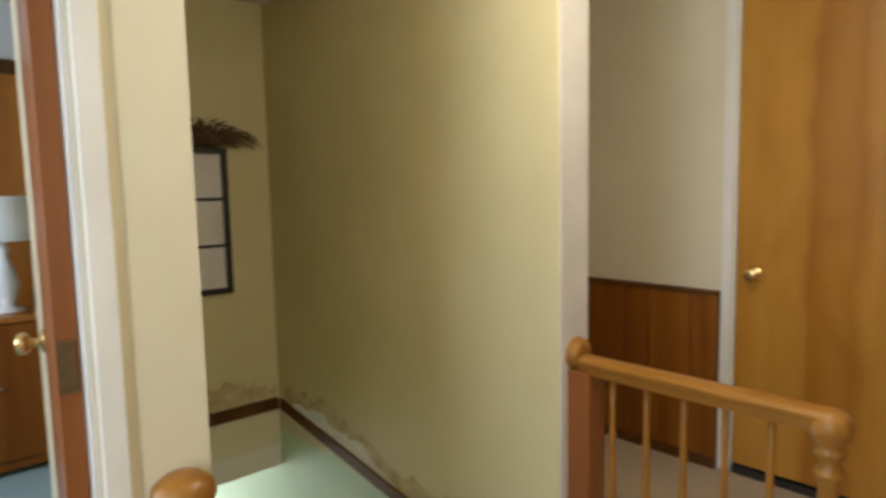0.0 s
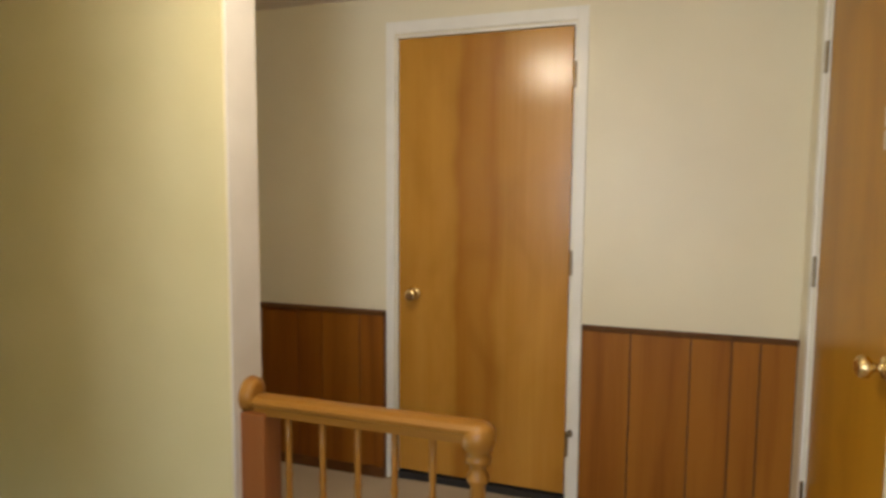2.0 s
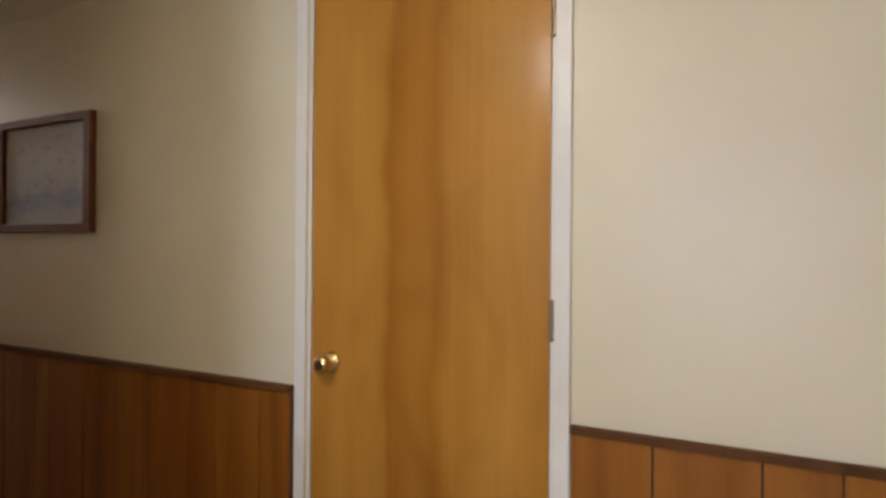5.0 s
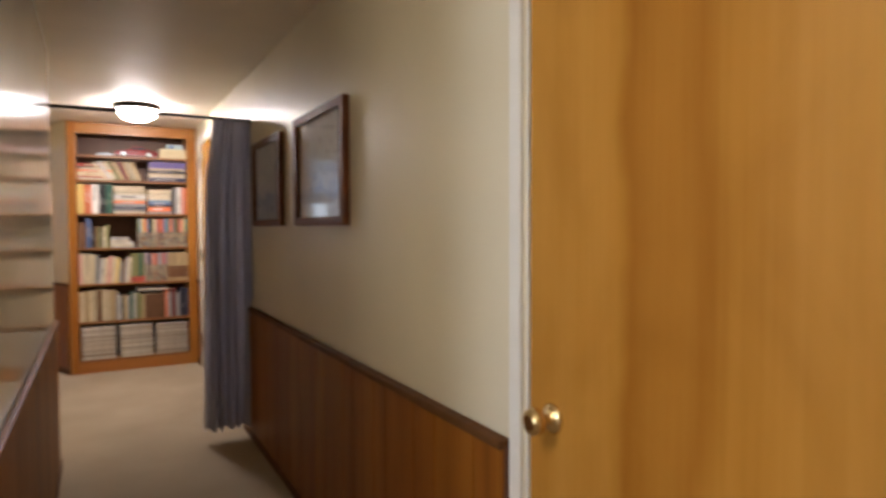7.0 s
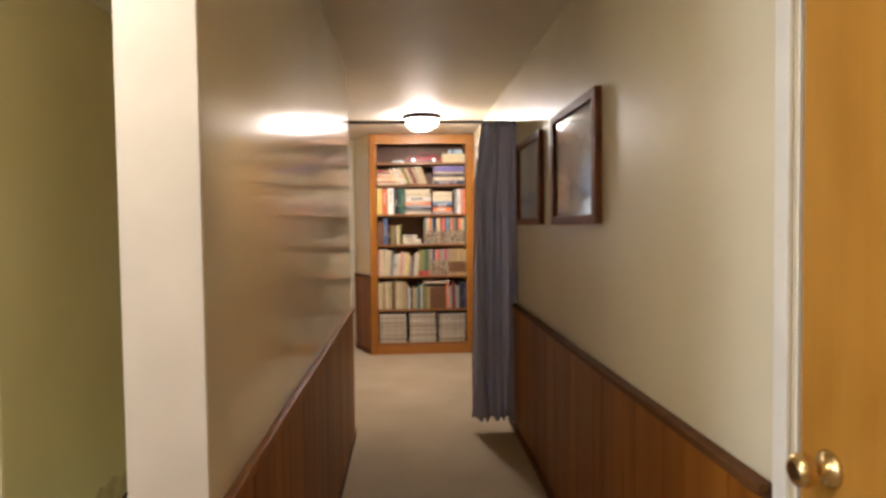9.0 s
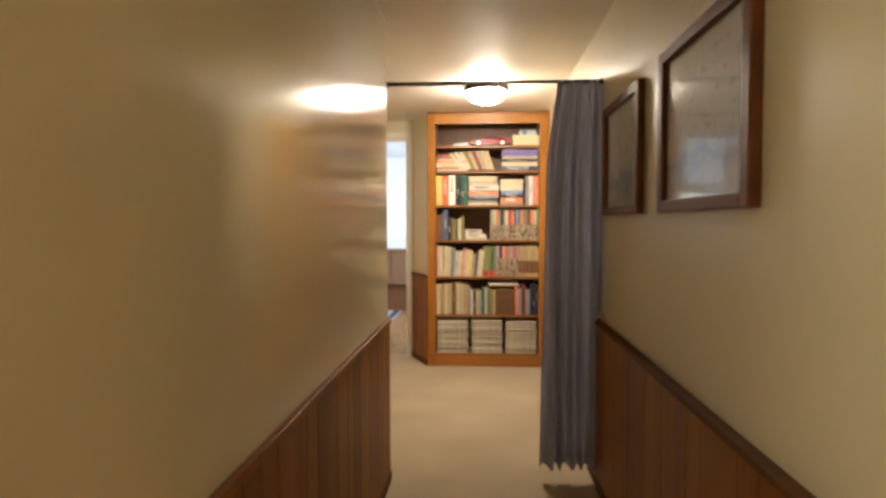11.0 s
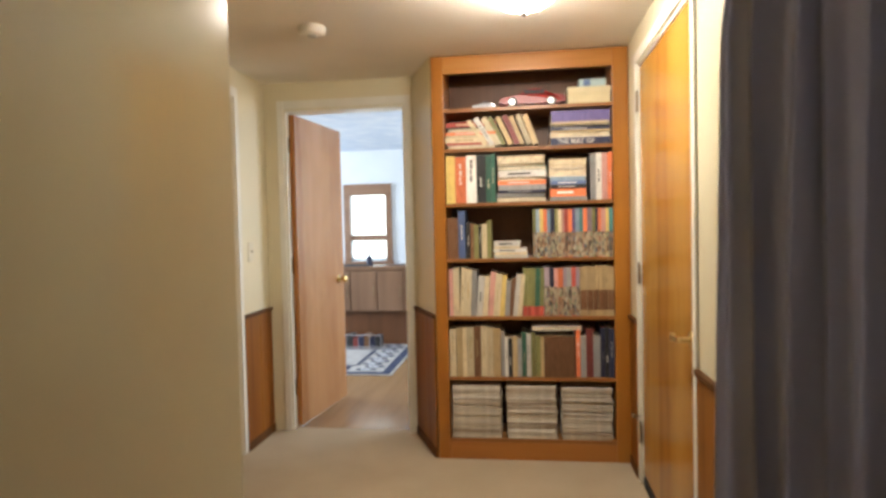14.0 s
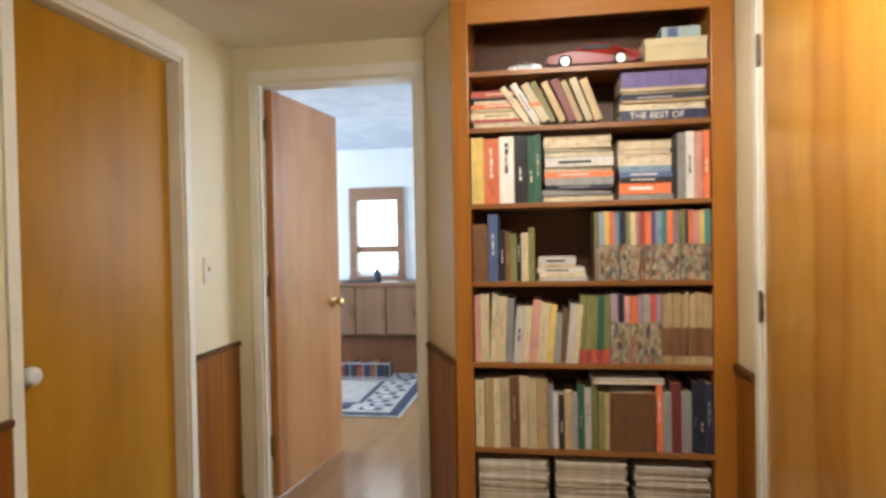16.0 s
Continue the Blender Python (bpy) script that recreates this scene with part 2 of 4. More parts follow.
DH = 2.045
A0, A1 = -0.773, 0.024
B0, B1 = 3.955, 4.930
L0, L1 = 4.325, 5.158
E0, E1 = -2.05, -1.283
C0, C1 = -0.96, -0.185
S0, S1 = -3.19, -2.433
wall_x("wall_east", 0, T, YC - T, 9.3, -0.02, CZ, [(A0, A1, -0.02, DH), (B0, B1, -0.02, DH), (6.6, 7.9, 0.85, 2.05)])
wall_y("wall_south", YC - T, YC, XW, 0, -0.02, CZ, [(C0, C1, -0.02, DH)])
wall_x("wall_partition", XQ, XP, YP0, YP1, -0.02, CZ, [], GLOSS)
wall_y("wall_study_side", YP0 + 0.003, YP0 + T, XW, XSL - T, -0.02, CZ, [(S0, S1, -0.02, DH)])
wall_x("wall_stair_west", XSL - T, XSL, YP0, 0.92, -0.24, CZ, [])
wall_y("wall_stair_back", YB, YB + T, XJ - T, XQ, -0.10, CZ, [])
wall_y("wall_vestibule_south", YP1 - T, YP1 - 0.003, XW, XQ, -0.02, CZ, [])
wall_x("wall_vestibule_west", XL - T, XL, YP1, YE, -0.02, CZ, [(L0, L1, -0.02, DH)])
wall_y("wall_vestibule_end", YE, YE + T, XW, 0, -0.02, CZ, [(E0, E1, -0.02, DH)])
wall_x("wall_outer", XW - T, XW, YC - T, 9.3, -0.02, CZ, [(-1.25, -0.35, 0.9, 2.0), (0.9, 2.0, 0.9, 2.0), (6.75, 8.05, 0.85, 2.05)])
# thin sheet over the partition's end; its less yellow colour imitates cool daylight
structure("trim_6", box(XQ + 0.001, XP - 0.001, YP0 - 0.006, YP0 - 0.0003, 0, CZ - 0.001, 0.001), mottled("daylit_end_paint", (0.55, 0.515, 0.46), (0.62, 0.585, 0.53), 5, 0.45, 180, 0.06), "partition end, off-white to imitate the daylight on it")
# landing, hall and vestibule floors, round the stair opening
bm = bmesh.new()
bm_box(bm, XW, 0, YC - T, -0.66, -0.24, 0)
bm_box(bm, XP - 0.01, 0, -0.66, YP1, -0.24, 0)
bm_box(bm, XQ, XP - 0.01, -0.66, YP0, -0.0205, 0)
bm_box(bm, XW, XSL, -0.66, YP0 + 0.06, -0.24, 0)
bm_box(bm, XL - T, 0, YP1, YE + 0.06, -0.24, 0)
structure("floor", bm, CARPET, "worn beige cut-pile carpet")
bm = bmesh.new()
bm_box(bm, XW - T, T, YC - T, YE + T, CZ, CZ + 0.1)
structure("ceiling", bm, CEIL)

# ---- doors ----
DOOR = {}


def casing(name, parent, w0, w1, face, side, along, label=""):
    """White casing round an opening on one wall face; along 'y' for walls at constant x."""
    d = 0.011 * side
    for nm, a0, a1, z0, z1 in (("casing_jamb", w0 - 0.047, w0 - 0.004, 0, DH + 0.058), ("casing_jamb", w1 + 0.004, w1 + 0.047, 0, DH + 0.058),
                               ("casing_head", w0 - 0.004, w1 + 0.004, DH + 0.004, DH + 0.058)):
        lo, hi = sorted((face, face + d))
        bm = box(lo, hi, a0, a1, z0, z1, 0.004) if along == "y" else box(a0, a1, lo, hi, z0, z1, 0.004)
        part(nm, bm, WHITE, parent)


def jamb(parent, w0, w1, f0, f1, along):
    """Lining boards inside an opening."""
    for a0, a1, z0, z1 in ((w0 - 0.004, w0 + 0.008, 0, DH), (w1 - 0.008, w1 + 0.004, 0, DH), (w0 + 0.008, w1 - 0.008, DH - 0.012, DH + 0.004)):
        bm = box(f0, f1, a0, a1, z0, z1) if along == "y" else box(a0, a1, f0, f1, z0, z1)
        part("jamb", bm, WHITE, parent)


def knob_bm(axis, sign, r=0.027):
    prof = [(0.030, 0), (0.031, 0.004), (0.026, 0.008), (0.011, 0.012), (0.010, 0.026), (0.016, 0.032), (r, 0.040), (r * 1.06, 0.050), (r * 0.95, 0.060), (r * 0.55, 0.066)]
    return lathe([(a, h * sign) for a, h in prof], 22, axis)


def hinge_bm(z):
    bm = box(-0.004, 0.004, -0.016, 0.0, z - 0.045, z + 0.045)
    c = lathe([(0.006, z - 0.052), (0.007, z - 0.048), (0.006, z - 0.045), (0.006, z + 0.045), (0.007, z + 0.049), (0.004, z + 0.054)], 10)
    me = bpy.data.meshes.new("tmp")
    c.to_mesh(me)
    c.free()
    bm.from_mesh(me)
    bpy.data.meshes.remove(me)
    return bm


def door_east(name, y0, y1, label, knob_at, hinge_at, knobmat=BRASS, lever=False, hinges=(0.27, 1.055, 1.832)):
    """A closed flush door in the east wall, seen from the hall."""
    d = thing(name, (0, (y0 + y1) / 2, 0), label, "door", kind="structure")
    c = (y0 + y1) / 2
    slab = part("slab", box(0.006, 0.042, y0 + 0.011 - c, y1 - 0.011 - c, 0.045, DH - 0.015, 0.003), DOORWOOD, d)
    if lever:
        bm = lathe([(0.030, 0.006), (0.031, 0.0), (0.024, -0.006), (0.011, -0.010), (0.011, -0.045)], 22, "x")
        bm_box(bm, -0.052, -0.038, -0.012, 0.075, -0.009, 0.009, 0.005)
        bm_box(bm, -0.054, -0.034, 0.066, 0.086, -0.017, 0.014, 0.005)
        part("lever", shift(bm, 0, knob_at - c, 0.875), knobmat, slab, "brass lever handle")
    else:
        part("knob", shift(knob_bm("x", -1), 0.006, knob_at - c, 0.885), knobmat, slab, "round brass knob")
    for z in hinges:
        part("hinge", shift(hinge_bm(z), -0.004, hinge_at - c, 0), STEEL, d)
    part("door_bumper", shift(lathe([(0.006, 0), (0.007, -0.02), (0.013, -0.024), (0.013, -0.036), (0.006, -0.04)], 14, "x"), -0.012, hinge_at - c - 0.016, 0.335), STEEL, d)
    casing(name, d, y0 - c, y1 - c, 0, -1, "y")
    jamb(d, y0 - c, y1 - c, 0.002, T, "y")
    # black strip paints the shade of the gap below the slab
    part("gap_shade", box(0.004, T, y0 - c + 0.008, y1 - c - 0.008, 0, 0.03), BLACK, d, "black strip imitating the shade in the gap under the door")
    return d


door_east("door_1", A0, A1, "closed honey-coloured birch flush door with brass knob", A1 - 0.090, A0 + 0.004)
door_east("door_2", B0, B1, "closed honey-coloured wooden door lit by the ceiling lamp", B0 + 0.05, B1 + 0.004, lever=True, hinges=(0.25, 1.036, 1.870))
structure("closet_wall", box(T + 0.003, T + 0.05, -1.0, 0.3, 0, CZ), WALL)
structure("closet_wall_2", box(T + 0.003, T + 0.05, 3.7, 5.2, 0, CZ), WALL)


def door_south(name, x0, x1, label):
    """The closed door in the landing's end wall, with two paper notes taped to it."""
    c = (x0 + x1) / 2
    d = thing(name, (c, YC, 0), label, "door", kind="structure")
    slab = part("slab", box(x0 + 0.011 - c, x1 - 0.011 - c, -0.042, -0.006, 0.02, DH - 0.015, 0.003), PLAINDOOR, d)
    part("knob", shift(knob_bm("y", 1), x0 + 0.075 - c, -0.006, 0.925), BRASS, slab, "round brass knob")
    for z in (0.27, 1.08, 1.81):
        hb = hinge_bm(z)
        bmesh.ops.rotate(hb, cent=(0, 0, 0), matrix=Matrix.Rotation(radians(90), 3, "Z"), verts=hb.verts)
        part("hinge", shift(hb, x1 - c + 0.002, 0.004, 0), STEEL, d)
    casing(name, d, x0 - c, x1 - c, 0, 1, "x")
    jamb(d, x0 - c, x1 - c, -T, -0.002, "x")
    return d


door_south("door_3", C0, C1, "closed golden wooden door with brass knob and taped notes")
structure("closet_wall_3", box(-1.2, 0, YC - T - 0.05, YC - T - 0.003, 0, CZ), WALL)
for zz in (1.541, 1.483):
    n = thing("paper_note", (-0.815, YC - 0.006, zz), "small white printed note taped to the door", "note", "notes on the door")
    part("sheet", box(-0.055, 0.055, 0.0005, 0.002, -0.025, 0.025), plain("note_paper", (0.62, 0.52, 0.46), 0.7), n)
    for dz, w in ((0.012, 0.05), (-0.002, 0.03), (-0.014, 0.044)):
        part("print_line", box(-w / 2, w / 2, 0.002, 0.0026, dz - 0.003, dz + 0.003), plain("note_ink", (0.25, 0.13, 0.14), 0.7), n)


def door_west(name, y0, y1, label):
    """The closed door in the vestibule's west wall, white knob cover on it."""
    c = (y0 + y1) / 2
    d = thing(name, (XL, c, 0), label, "door", kind="structure")
    slab = part("slab", box(-0.092, -0.056, y0 + 0.011 - c, y1 - 0.011 - c, 0.012, DH - 0.015, 0.003), PLAINDOOR, d)
    part("knob_cover", shift(lathe([(0.018, 0), (0.02, 0.012), (0.026, 0.02), (0.029, 0.034), (0.027, 0.046), (0.02, 0.054), (0.008, 0.057)], 20, "x"), -0.056, y0 + 0.055 - c, 0.895),
         plain("white_plastic", (0.78, 0.78, 0.80), 0.4), slab, "white plastic child-safety knob cover")
    casing(name, d, y0 - c, y1 - c, 0, 1, "y")
    jamb(d, y0 - c, y1 - c, -T, -0.002, "y")
    return d


door_west("door_4", L0, L1, "closed golden flush door with white knob cover")
structure("closet_wall_4", box(XL - T - 0.05, XL - T - 0.003, 4.1, 5.4, 0, CZ), WALL)

# bedroom doorway and its open door
ce = (E0 + E1) / 2
d = thing("door_5", (ce, YE, 0), "open pale-lit wooden door into the bedroom", "door", kind="structure")
casing("door_5", d, E0 - ce, E1 - ce, 0, -1, "x")
jamb(d, E0 - ce, E1 - ce, 0.002, T, "x")
part("door_stop", box(E0 - ce + 0.008, E0 - ce + 0.02, 0.07, 0.085, 0, DH - 0.012), WHITE, d)
leaf = part("leaf", box(0, 0.035, 0.0, 0.735, 0.02, DH - 0.02, 0.002), PALEWOOD, d)
leaf.matrix_basis = pose(E0 - ce + 0.010, 0.055, 0, 0, 0, -6.5)
part("lipping", box(0.0015, 0.0335, -0.0035, -0.0002, 0.021, DH - 0.021, 0.001), CASEWOOD, leaf, "orange solid-wood edge")
part("knob", shift(knob_bm("x", 1), 0.035, 0.640, 0.920), BRASS, leaf, "round brass knob")
part("knob", shift(knob_bm("x", -1), 0.0, 0.640, 0.920), BRASS, leaf, "round brass knob")
for z in (0.27, 1.06, 1.83):
    part("hinge", shift(hinge_bm(z), 0.0, -0.006, 0), STEEL, leaf)

# study doorway beside the stairs and its open door
cs = (S0 + S1) / 2
d = thing("door_6", (cs, YP0 + 0.003, 0), "open reddish wooden door into the study", "door", kind="structure")
casing("door_6", d, S0 - cs, S1 - cs, 0, -1, "x")
jamb(d, S0 - cs, S1 - cs, 0.002, T, "x")
leaf = part("leaf", box(-0.036, 0, 0.0, 0.74, 0.02, DH - 0.02, 0.002), CASEWOOD_RED, d)
leaf.matrix_basis = pose(S1 - cs - 0.010, 0.03, 0, 0, 0, -7.3)
part("knob", shift(knob_bm("x", -1), -0.036, 0.68, 0.895), BRASS, leaf, "round brass knob")
for z in (0.27, 0.98, 1.83):
    part("hinge_plate", box(-0.034, -0.006, -0.003, -0.0005, z - 0.045, z + 0.045), STEEL, leaf)

# ---- wainscot ----


def wainscot(name, x, y, rz, length, seed, first=(), last=(), cap_wood=CAPWOOD, proud=0.0):
    """Vertical planks with a cap, running along local +x from (x, y), facing local -y."""
    rnd = random.Random(seed)
    w = thing(name, (x, y, 0), "dark red-brown grooved wooden wainscot with a cap strip", "", kind="structure", rz=rz)
    part("backing", box(0, length, -0.004, proud - 0.0005, 0.0, WZ - 0.012), SHELFBACK if proud else BLACK, w)
    a, cuts = 0.0, []
    for w_ in first:
        a += w_
        cuts.append(a)
    stop = length - sum(last)
    while a < stop - 0.06:
        a = min(stop, a + rnd.choice((0.10, 0.15, 0.10, 0.20, 0.23)))
        cuts.append(a)
    for w_ in last:
        a += w_
        cuts.append(a)
    cuts[-1] = length
    a = 0.0
    for b in cuts:
        part("plank", box(a + 0.0022, b - 0.0022, -0.011, -0.004, 0.0, WZ - 0.014, 0.0015), PANEL, w)
        a = b
    cap = box(0, length, -0.02, proud - 0.0005, WZ - 0.022, WZ, 0.004)
    part("cap", cap, cap_wood, w)
    part("shoe", box(0, length, -0.017, -0.0115, 0.0, 0.05, 0.002), CAPWOOD, w)
    return w


wainscot("wainscot_1", -0.0145, 2.98, -90, 2.98 - A1 - 0.050, 3, last=(0.20, 0.13, 0.20, 0.11), proud=0.014)
wainscot("wainscot_2", -0.0005, A0 - 0.050, -90, A0 - 0.050 - YC - 0.002, 11, first=(0.197, 0.23, 0.149, 0.101, 0.123))
wainscot("wainscot_3", -0.0005, B0 - 0.050, -90, B0 - 0.050 - 2.98, 5)
wainscot("wainscot_4", -0.0005, 5.178, -90, 5.178 - B1 - 0.050, 6)
wainscot("wainscot_5", XP + 0.0005, YP0 + 0.005, 90, YP1 - YP0 - 0.005, 7, cap_wood=PANEL)
wainscot("wainscot_6", C0 - 0.050, YC + 0.0005, 180, 3.55, 8)
wainscot("wainscot_7", XL + 0.0005, L1 + 0.050, 90, YE - L1 - 0.06, 9)
wainscot("wainscot_8", XL + 0.0005, YP1 + 0.002, 90, L0 - 0.050 - YP1, 10)
wainscot("wainscot_9", -1.2270, YE - 0.003, -66.5, 0.444, 12)

# slanted wall piece between the bedroom door and the bookcase
bm = bmesh.new()
for z0, z1 in ((0, CZ),):
    vs = [bm.verts.new((px, py, pz)) for pz in (z0, z1) for px, py in ((-1.2265, YE - 0.001), (-1.050, 5.19), (-1.0495, 5.21), (-1.0495, YE - 0.001))]
    for f in ((0, 1, 5, 4), (1, 2, 6, 5), (2, 3, 7, 6), (3, 0, 4, 7), (4, 5, 6, 7), (3, 2, 1, 0)):
        bm.faces.new([vs[i] for i in f])
bmesh.ops.recalc_face_normals(bm, faces=bm.faces)
structure("wall_bookcase_side", bm, WALL)

# ---- stairwell ----
structure("wall_stair_lower_east", box(XQ, XP - 0.01, -0.66, 4.2, -2.5, -0.021), STAIRPAINT)
structure("wall_stair_lower_west", box(XSL - T, XSL, -0.66, 4.2, -2.5, -0.241), STAIRPAINT)
# the opening in the end wall is made up to hold the downstairs lamp
wall_y("wall_stair_lower_end", 4.2, 4.3, XSL - T, XP, -2.5, -0.2, [(-1.9, -1.4, -2.3, -0.6)], STAIRPAINT)
structure("wall_stair_front", box(XSL, XQ, -0.72, -0.661, -2.5, -0.241), STAIRPAINT)
structure("floor_lower", box(XSL - T, XP, -0.8, 4.3, -2.6, -2.5), CARPET)
structure("ceiling_lower", box(XSL, XQ, YB + 0.001, 4.2, -0.22, -0.101), CEIL)
wall_x("wall_stair_jog", XJ - T, XJ, 1.04, YB, -0.1, CZ, [])
wall_y("wall_stair_jog_front", 0.92, 1.04, XSL - T, XJ, -0.1, CZ, [])
st = thing("staircase", ((XSL + XQ) / 2, -0.66, 0), "carpeted stair going down between pale walls", "stairs", kind="structure")
half = (XQ - XSL) / 2 - 0.002
for i in range(12):
    z = -0.192 * (i + 1)
    part("tread", box(-half, half, 0.25 * i, 0.25 * (i + 1) + 0.02, z - 0.04, z, 0.008), CARPET, st)
    part("riser", box(-half, half, 0.25 * i - 0.001, 0.25 * i + 0.017, z + 0.001, z + 0.15), CARPET, st)
# dark trim round the well: level at the back, sloping along the partition
structure("trim_1", box(XJ + 0.012, XQ - 0.012, YB - 0.014, YB - 0.0005, 0.101, 0.163, 0.003), CAPWOOD, "dark wooden trim board")
bm = box(0, 0.012, 0, 1.872, -0.03, 0.03, 0.003)
bmesh.ops.rotate(bm, cent=(0, 0, 0), matrix=Matrix.Rotation(radians(8.2), 3, "X"), verts=bm.verts)
structure("trim_2", shift(bm, XQ - 0.0125, YP0 + 0.01, -0.137), CAPWOOD, "dark wooden trim board")
bm = box(-0.012, 0, 0, 1.005, -0.03, 0.03, 0.003)
bmesh.ops.rotate(bm, cent=(0, 0, 0), matrix=Matrix.Rotation(radians(8.2), 3, "X"), verts=bm.verts)
structure("trim_9", shift(bm, XJ + 0.0125, 0.93, -0.012), CAPWOOD, "dark wooden trim board")
STAIN = mottled("stained_wallpaper", (0.42, 0.31, 0.17), (0.62, 0.53, 0.31), 16, 0.7, 120, 0.2, 0.2)
PLASTER = mottled("bare_plaster", (0.76, 0.74, 0.74), (0.86, 0.84, 0.84), 9, 0.9, 120, 0.3, 0.1)


def ragged(name, u0, u1, v0, v1, slope, seed, depth):
    """A thin patch with a torn upper edge, in its own u-v plane."""
    rnd, bm = random.Random(seed), bmesh.new()
    n = 24
    rows = []
    for i in range(n + 1):
        u = u0 + (u1 - u0) * i / n
        fade = math.sin(math.pi * min(1, max(0.05, i / n))) ** 0.4
        top = v0 + (v1 - v0) * fade * rnd.uniform(0.6, 1.0)
        base_v = slope * (u - u0)
        rows.append([bm.verts.new((d_, u, v + base_v)) for d_ in (0, -depth) for v in (v0, top)])
    for a, b in zip(rows, rows[1:]):
        bm.faces.new((a[2], b[2], b[3], a[3]))
        bm.faces.new((a[1], a[3], b[3], b[1]))
        bm.faces.new((a[0], b[0], b[2], a[2]))
    bmesh.ops.recalc_face_normals(bm, faces=bm.faces)
    return bm


structure("trim_3", shift(ragged("patch", 0.90, 1.80, 0.0, 0.125, 0.144, 4, 0.0014), XQ - 0.0021, 0, -0.012), PLASTER, "bare plaster where wallpaper is torn off")
structure("trim_4", shift(ragged("patch", 0.15, 0.95, 0.0, 0.16, 0.144, 8, 0.0010), XQ - 0.0021, 0, -0.105), STAIN, "water-stained wallpaper")

PAPERED = mottled("aged_yellow_wallpaper", (0.56, 0.49, 0.26), (0.66, 0.585, 0.34), 1.3, 0.6, 180, 0.15, 0.3)
structure("wall_paper_1", box(XQ - 0.0002, XQ - 0.002, YP0 + 0.004, YB - 0.0005, 0.13, CZ - 0.001), PAPERED, "yellowed wallpaper")
structure("wall_paper_2", box(XJ + 0.003, XQ - 0.003, YB - 0.0025, YB - 0.0003, 0.164, CZ - 0.001), PAPERED, "yellowed wallpaper")
structure("wall_paper_4", box(XJ + 0.0002, XJ + 0.002, 0.93, YB - 0.0005, 0.15, CZ - 0.001), PAPERED, "yellowed wallpaper")
bm = bmesh.new()
vs = [bm.verts.new((XQ - 0.0012, yy, zz)) for yy, zz in ((YP0 + 0.004, 0.1299), (YP0 + 0.004, -0.12), (YB - 0.12, 0.1299))]
bm.faces.new(vs)
structure("wall_paper_3", bm, PAPERED, "yellowed wallpaper")

bm = ragged("patch", 0.0, 0.74, 0.0, 0.15, 0.0, 15, 0.001)
bmesh.ops.rotate(bm, cent=(0, 0, 0), matrix=Matrix.Rotation(radians(90), 3, "Z"), verts=bm.verts)
structure("trim_7", shift(bm, XQ - 0.02, YB - 0.0027, 0.167), STAIN, "water-stained wallpaper")
bm = ragged("patch", 0.95, 1.9, 0.0, 0.16, 0.10, 23, 0.0006)
bmesh.ops.scale(bm, vec=(-1, 1, 1), verts=bm.verts)
bmesh.ops.reverse_faces(bm, faces=bm.faces)
structure("trim_10", shift(bm, XJ + 0.0022, 0, 0.06), STAIN, "water-stained wallpaper")
structure("trim_8", shift(ragged("patch", 0.9, 1.95, 0.0, 0.17, 0.144, 18, 0.0006), XQ - 0.0022, -0.05, 0.01), STAIN, "water-stained wallpaper")

# wall ornament: black-framed grid panel with dried grass on top
g = thing("wall_panel", (-1.642, YB - 0.004, 0.767), "black-framed gridded wall panel with white panes", "wall decoration")
IRON = plain("black_iron", (0.018, 0.016, 0.014), 0.5)
part("backing", box(-0.22, 0.22, -0.012, -0.004, 0.02, 0.70), mottled("panel_paper", (0.62, 0.60, 0.56), (0.74, 0.72, 0.70), 5, 0.6), g, "white paper panes")
for a0, a1, z0, z1 in ((-0.24, -0.212, 0, 0.72), (0.212, 0.24, 0, 0.72), (-0.212, 0.212, 0, 0.028), (-0.212, 0.212, 0.692, 0.72)):
    part("frame_bar", box(a0, a1, -0.03, -0.001, z0, z1, 0.003), IRON, g)
for z in (0.24, 0.47):
    part("cross_bar", box(-0.212, 0.212, -0.022, -0.0125, z - 0.007, z + 0.007), IRON, g)
part("upright_bar", box(-0.007, 0.007, -0.023, -0.0125, 0.028, 0.692), IRON, g)
rnd = random.Random(21)
bm = bmesh.new()
for i in range(330):
    a = rnd.uniform(-0.7, 1)
    p0 = Vector((rnd.uniform(-0.16, 0.20), -0.02, 0.725))
    l_ = rnd.uniform(0.14, 0.32)
    q = [p0 + Vector((a * l_ * s * 0.95, -0.05 * s * rnd.uniform(0.3, 1), l_ * (0.85 * s - (0.35 + 0.55 * abs(a)) * s * s))) for s in (0, 0.35, 0.7, 1.0)]
    wv = Vector((0.0, rnd.uniform(-1, 1), 1.0)).normalized() * 0.0075
    prev = None
    for k, c in enumerate(q):
        s = wv * (1.0 if k < 3 else 0.3)
        pair = (bm.verts.new(c - s), bm.verts.new(c + s))
        if prev:
            bm.faces.new((prev[0], pair[0], pair[1], prev[1]))
        prev = pair
dg = thing("dried_grass", (-1.642, YB - 0.004, 0.767), "dark brown dried grass spray above the panel", "dried plant")
part("stalks", bm, mottled("dried_grass", (0.035, 0.022, 0.010), (0.16, 0.10, 0.045), 30, 0.8), dg)

# ---- railing ----
r = thing("stair_railing", (-1.093, 0.034, 0), "turned oak stair railing with newel post", "railing")
bm = bmesh.new()
prof = [(-0.028, -0.045), (0.028, -0.045), (0.030, -0.022), (0.036, -0.016), (0.038, -0.006), (0.030, 0.004), (0.012, 0.009), (-0.012, 0.009), (-0.030, 0.004), (-0.038, -0.006), (-0.036, -0.016), (-0.030, -0.022)]
ends = [[bm.verts.new((px, yy, 0.736 + pz)) for px, pz in prof] for yy in (-0.03, -0.705)]
